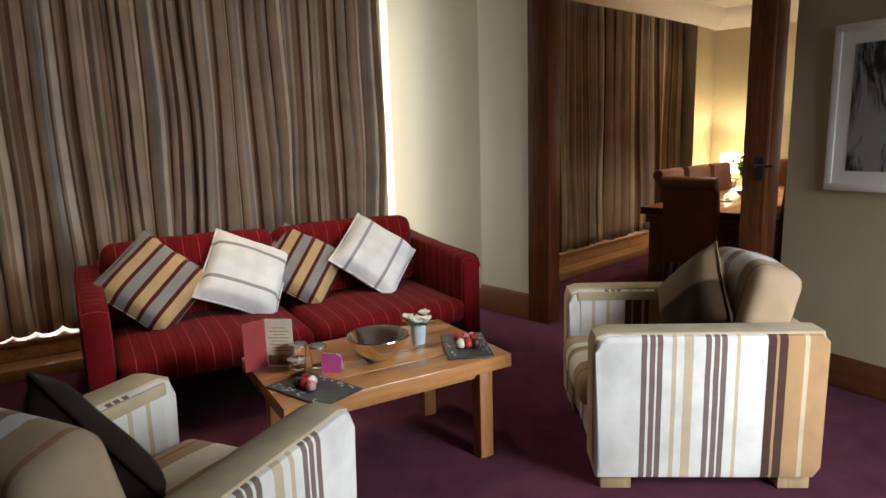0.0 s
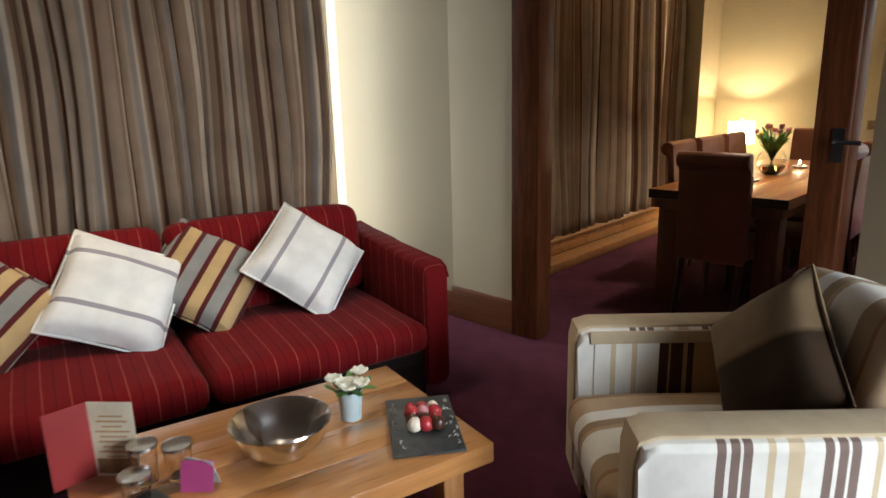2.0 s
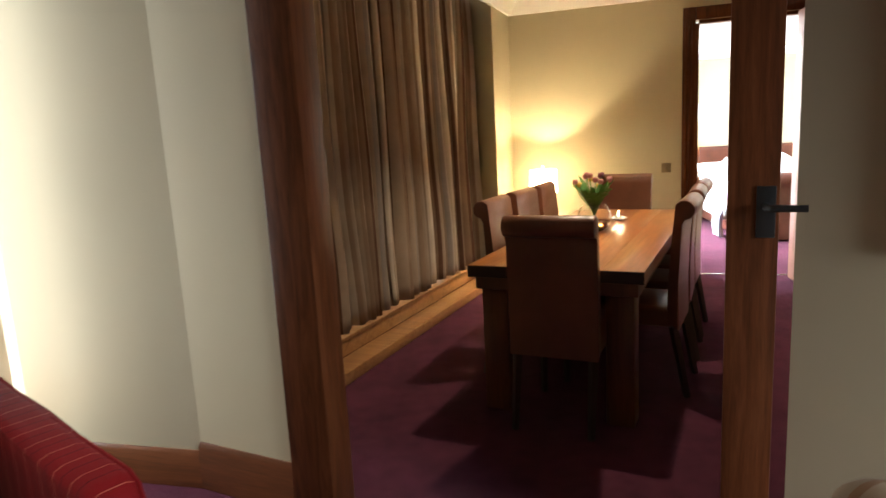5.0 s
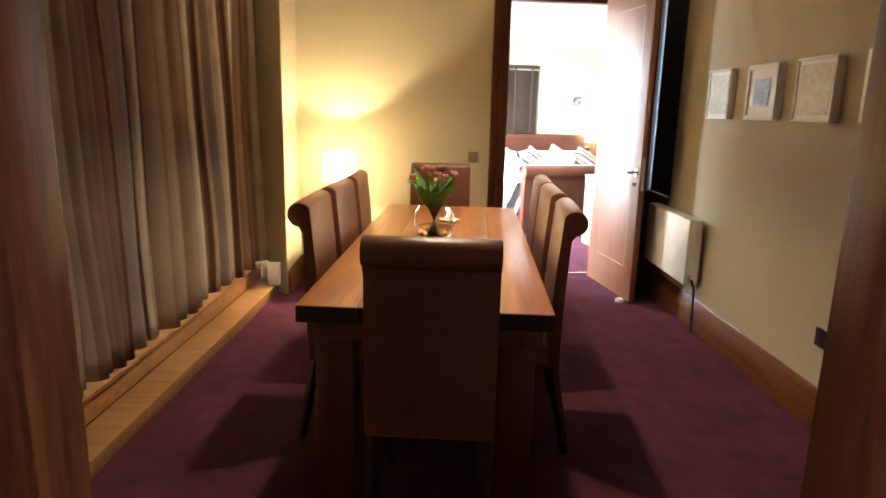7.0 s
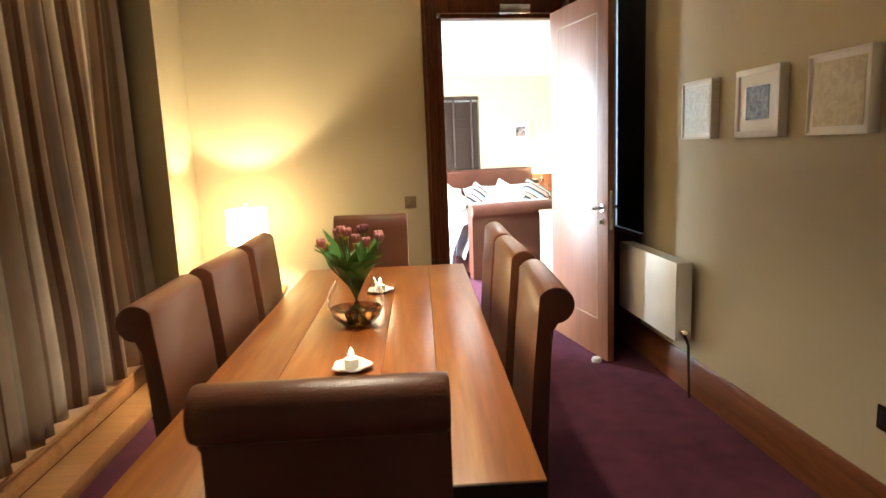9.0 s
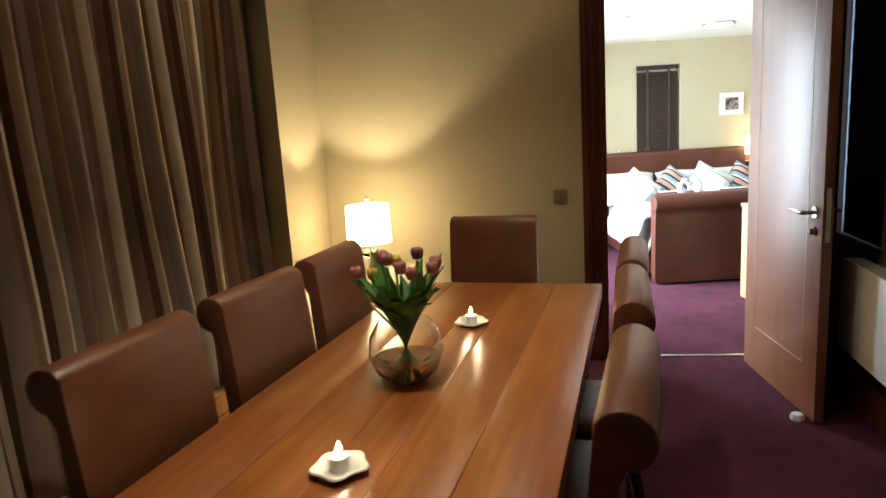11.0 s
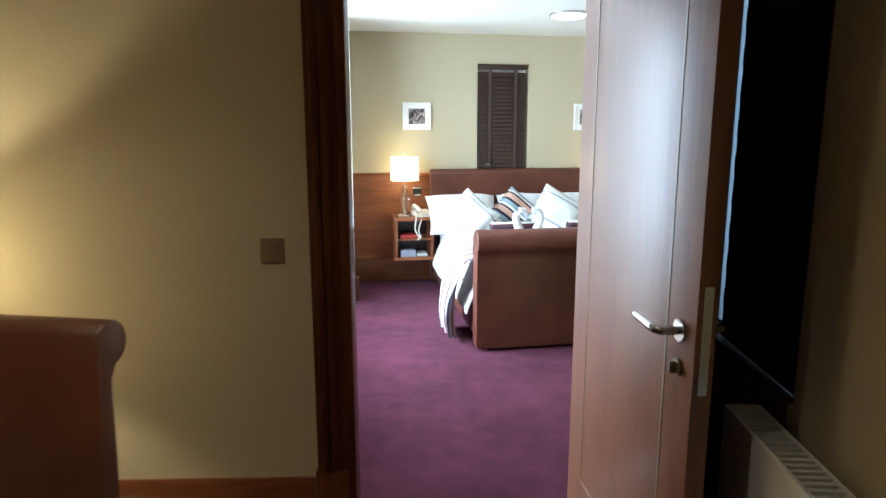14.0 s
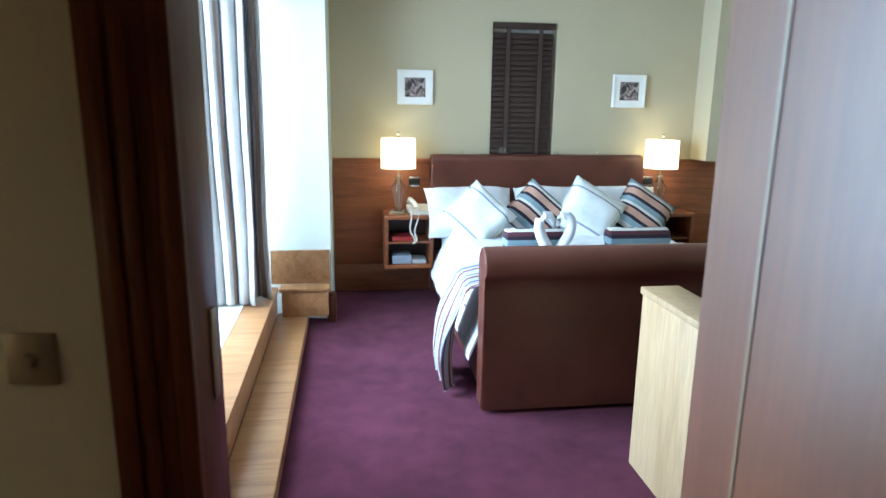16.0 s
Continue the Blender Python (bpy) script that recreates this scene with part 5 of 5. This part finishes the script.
rows = []
for j in range(NY + 1):
    fy = j / NY
    y = y0 + (y1 - y0) * fy
    row = []
    for i in range(NX + 1):
        fx = 0.5 - 0.5 * math.cos(math.pi * i / NX)
        x = x0 + (x1 - x0) * fx
        bulge = 0.02 * noise.noise(Vector((y * 5, 0, 3))) if fx < 0.1 or fx > 0.9 else 0
        row.append((x + bulge, y, duvet_z(fx, fy, x, y)))
    rows.append(row)
part("cover", two_sided(rows, b, 0.03), LINEN, dv_)
rows = [[(p[0] - 0.004, p[1] + 0.02 * noise.noise(Vector((p[0] * 4, j, 2))), p[2] + 0.022 - 0.010 * abs(j - 2)) for p in rows[NY - 6 + j]] for j in range(5)]
part("turned_edge", two_sided(rows, bmesh.new(), 0.02), LINEN, dv_, "turned-down white edge")

# striped throw falling over the near corner
tw = thing("throw_blanket", BED, "blue, white and brown striped throw hanging to the floor", "throw")
b = bmesh.new()
rows = []
for j in range(30):
    f = j / 29
    row = []
    for i in range(25):
        g = i / 24
        if f < 0.25:
            q = f / 0.25
            x, z = BX + 0.30 - 0.33 * q, 0.618 - 0.045 * q * q
        else:
            q = (f - 0.25) / 0.75
            x, z = BX - 0.035 - 0.10 * math.sin(q * 2.2), 0.573 - 0.535 * q
        y = BY + 0.16 + 0.46 * g + 0.10 * f * (0.7 - g)
        x += -0.032 * math.sin(g * 16 + f * 2) * min(1, f * 1.6) + 0.012 * noise.noise(Vector((g * 6, f * 3, 2)))
        z += 0.014 * math.sin(g * 16 + f * 2) * (f < 0.3) + 0.03 * noise.noise(Vector((g * 2.5, 0, 5))) * (f > 0.85)
        row.append((x, y, max(z, 0.012)))
    rows.append(row)
uvb = two_sided(rows, b, 0.008)
part("cloth", uvb, THROW, tw)
part("fringe", join(bmesh.new(), tube([(r[0], r[1], max(r[2] - 0.006, 0.006)) for r in rows[-1]], 0.006, 5)), THROW, tw)


def bed_cushion(x, y, z, spin, tilt, mat, label, seed, size=0.44, yaw=0):
    m = BED @ pose(x, y, z, 0, 0, yaw) @ pose(0, 0, 0, 90 - tilt) @ pose(0, 0, 0, 0, 0, spin)
    cushion_thing("scatter_cushion", m, size, size, 0.14, mat, label, "cushions on the bed", seed)


for i, x in enumerate((1.83, 2.42, 2.97)):
    p = thing("bed_pillow", BED @ pose(x, HW - 0.36, 0.675, 0, 0, (2, -3, 1)[i]) @ pose(0, 0, 0, 50), "plump white cotton bed pillow against the headboard", "pillow", "bed pillows")
    part("case", pillow(0.66 if i != 1 else 0.5, 0.42, 0.23, 14, i + 20), LINEN, p)
bed_cushion(1.80, 11.27, 0.715, 45, 32, PILLOW_BEDCREAM, "pale cushion with grey stripes standing on its corner", 11, 0.37, yaw=-6)
bed_cushion(2.24, 11.40, 0.705, 45, 28, PILLOW_BLUE, "blue, pink and brown striped cushion on its corner", 12, 0.37)
bed_cushion(2.61, 11.36, 0.715, 56, 28, PILLOW_BEDCREAM, "pale cushion with grey stripes standing on its corner", 13, 0.40)
bed_cushion(3.02, 11.42, 0.70, 53, 26, PILLOW_BLUE, "blue, pink and brown striped cushion on its corner", 14, 0.38)


def bolster(x, y, z, ln, label, seed):
    t = thing("folded_robe", BED @ pose(x, y, z), label, "folded robe", "folded robes on the bed")
    b = extrude_outline([(0.066 * math.cos(radians(a)), 0.060 + 0.060 * math.sin(radians(a))) for a in range(0, 360, 20)], -ln / 2, ln / 2, "x", 0.012)
    part("roll", b, cloth("robe_stripe%d" % seed, stripes(2, 0.12, [(0.0, NV), (0.22, BL), (0.55, NV), (0.72, (0.08, 0.03, 0.035)), (0.9, (0.6, 0.58, 0.55))], 0.002), 350).m, t)


bolster(2.01, 10.66, 0.625, 0.34, "navy and blue striped robe rolled up on the bed", 1)
bolster(2.64, 10.66, 0.625, 0.37, "navy and blue striped robe rolled up on the bed", 2)

# towel folded as two swans, necks meeting in a heart
swan = thing("towel_swans", BED @ pose(2.085, 10.50, 0.612), "white towel folded into two swans forming a heart", "towel")
for sg in (-1, 1):
    pts = [(sg * 0.022, 0, 0.0), (sg * 0.045, 0, 0.06), (sg * 0.078, 0, 0.12), (sg * 0.094, 0, 0.17), (sg * 0.090, 0, 0.21), (sg * 0.066, 0, 0.238), (sg * 0.036, 0, 0.236), (sg * 0.014, 0, 0.205), (sg * 0.010, 0, 0.175)]
    part("swan", tube(pts, [0.033, 0.033, 0.031, 0.028, 0.026, 0.025, 0.023, 0.018, 0.008], 14), LINEN, swan)


def nightstand(m):
    n = thing("nightstand", m, "floating reddish wooden nightstand with open shelves", "nightstand", "nightstands")
    W, D, z0, z1 = 0.36, 0.30, 0.25, 0.645
    part("top", solid(0, W, -D, 0, z1 - 0.028, z1, 0.003), BED_WOOD, n)
    part("bottom", solid(0, W, -D, 0, z0, z0 + 0.028, 0.003), BED_WOOD, n)
    for x in (0, W - 0.028):
        part("side", solid(x, x + 0.028, -D + 0.001, 0, z0 + 0.028, z1 - 0.028, 0.002), BED_WOOD, n)
    part("shelf", solid(0.029, W - 0.029, -D + 0.02, 0, 0.435, 0.45, 0.001), BED_WOOD, n, smooth=False)
    part("back", solid(0.029, W - 0.029, -0.012, 0, z0 + 0.029, z1 - 0.029), LEG_DARK, n, smooth=False)


NL, NR = BED @ pose(1.205, HW - 0.025, 0), BED @ pose(3.25, HW - 0.025, 0)
nightstand(NL)
nightstand(NR)
for i, (x, z, w, h, c) in enumerate(((0.06, 0.451, 0.16, 0.03, (0.32, 0.02, 0.02)), (0.06, 0.279, 0.14, 0.06, (0.30, 0.33, 0.38)), (0.21, 0.279, 0.10, 0.025, (0.5, 0.5, 0.48)))):
    bk = thing("book", NL @ pose(x, -0.26, z), ("red book lying on the nightstand shelf", "grey box file on the lower shelf", "pale booklet on the lower shelf")[i], "book", "nightstand clutter")
    part("cover", solid(0, w, 0, 0.18, 0, h, 0.002), plain("book_cover%d" % i, c, 0.5), bk)
ph = thing("telephone", NL @ pose(0.27, -0.17, 0.6455, 0, 0, 12), "cream corded telephone on the nightstand", "telephone")
part("base", extrude_outline([(-0.09, 0), (0.09, 0), (0.09, 0.055), (-0.09, 0.03)], -0.08, 0.08, "x", 0.006), CORD_WHITE, ph)
hs = part("handset", tube([(-0.055, -0.09, 0.05), (-0.055, -0.07, 0.075), (-0.055, 0.07, 0.095), (-0.055, 0.09, 0.072)], [0.022, 0.018, 0.018, 0.022], 10), CORD_WHITE, ph)
cord = [(-0.055 + 0.012 * math.sin(i * 0.9), -0.11 - 0.03 * math.sin(math.pi * i / 24), 0.05 - 0.25 * math.sin(math.pi * i / 24)) for i in range(25)]
cord = [(p[0] - 0.06 * (i / 24), p[1], p[2]) for i, p in enumerate(cord)]
part("cord", tube(cord, 0.006, 6), CORD_WHITE, hs)
for x in (1.45, 3.34):
    wall_plate("bed_switch", BED @ pose(x, HW - 0.0225, 0.86), 0.08, 0.08, "steel switch plate on the panelling", "light switch", STEEL, False)

ETCH = art("red_black_etching", (0.03, 0.025, 0.025), (0.45, 0.36, 0.34), 26, 0.42, 0.60)
for x in (1.453, 3.13):
    picture(BED @ pose(x, HW, 1.562), 0.265, 0.25, 0.03, 0.055, ETCH, "small white-framed dark etching above the lamp", "bedroom pictures")

vb = thing("venetian_blind", BED @ pose(2.036, HW - 0.012, 0), "dark brown wooden venetian blind, closed", "blind")
part("head_rail", solid(0.0, 0.475, -0.012, 0.03, 2.0, 2.045, 0.003), LEG_DARK, vb)
for i in range(26):
    q = solid(0.0, 0.468, -0.022, 0.022, -0.0015, 0.0015)
    part("slat", q, LEG_DARK, vb, smooth=False, m=pose(0, 0.01, 0.99 + i * 0.0385, 68))
for x in (0.10, 0.35):
    part("ladder_tape", solid(x, x + 0.03, -0.016, -0.012, 0.97, 2.0), plain("brown_tape%d" % int(x * 100), (0.05, 0.028, 0.02), 0.8), vb, smooth=False)
for i, x in enumerate((1.80, 2.125, 2.16, 2.55, 2.88)):
    g = thing("glass_votive", BED @ pose(x, HW - 0.08, 1.0755), "small clear glass votive on the headboard", "votive", "glass votives")
    r = 0.032 if i in (1,) else 0.014
    part("cup", lathe([(0.001, 0), (r, 0), (r * 1.15, r * 1.5), (r, r * 1.5), (r * 0.85, 0.004), (0.001, 0.004)], 16), GLASS, g)

# oak upstand at the end of the window platform
up = thing("window_upstand", BED, "honey oak upstand and capped box at the platform's end", "upstand", "", "structure")
part("upright", solid(0.44, 0.822, 11.335, 11.36, 0.262, 0.487, 0.003), STEP_WOOD, up)
part("cap", solid(0.50, 0.825, 11.21, 11.334, 0.235, 0.262, 0.004), STEP_WOOD, up)
part("box", solid(0.515, 0.812, 11.22, 11.334, 0.07, 0.234, 0.003), STEP_WOOD, up)
part("plinth", solid(0.80, 0.86, 11.30, 11.365, 0.0, 0.20, 0.003), TIMBER_X, up)

low = thing("low_partition", BED @ pose(2.09, 8.55, 0), "pale oak half-height partition end beside the bedroom door", "partition")
part("top_cap", solid(-0.008, 0.15, 0, 0.87, 0.722, 0.75, 0.004), PALE_OAK, low)
part("side_panel", solid(0.0, 0.03, 0.012, 0.862, 0.0, 0.722, 0.003), PALE_OAK, low)
part("side_panel", solid(0.112, 0.142, 0.012, 0.862, 0.0, 0.722, 0.003), PALE_OAK, low)
part("end_panel", solid(0.0305, 0.1115, 0.835, 0.860, 0.0, 0.722, 0.003), PALE_OAK, low)

for x, y, r in ((2.506, 10.93, 0.14), (1.391, 10.19, 0.035)):
    cl = thing("ceiling_light", BED @ pose(x, y, 2.314), "round frosted ceiling light, lit" if r > 0.1 else "small recessed ceiling spotlight", "ceiling light", "bedroom ceiling lights")
    part("rim", lathe([(r, 0), (r + 0.012, 0), (r + 0.012, -0.02), (r, -0.02), (r, 0)], 28), STEEL, cl)
    part("diffuser", lathe([(r - 0.001, 0), (r - 0.001, -0.018), (r * 0.6, -0.035), (0.001, -0.04)], 28), BULB, cl)
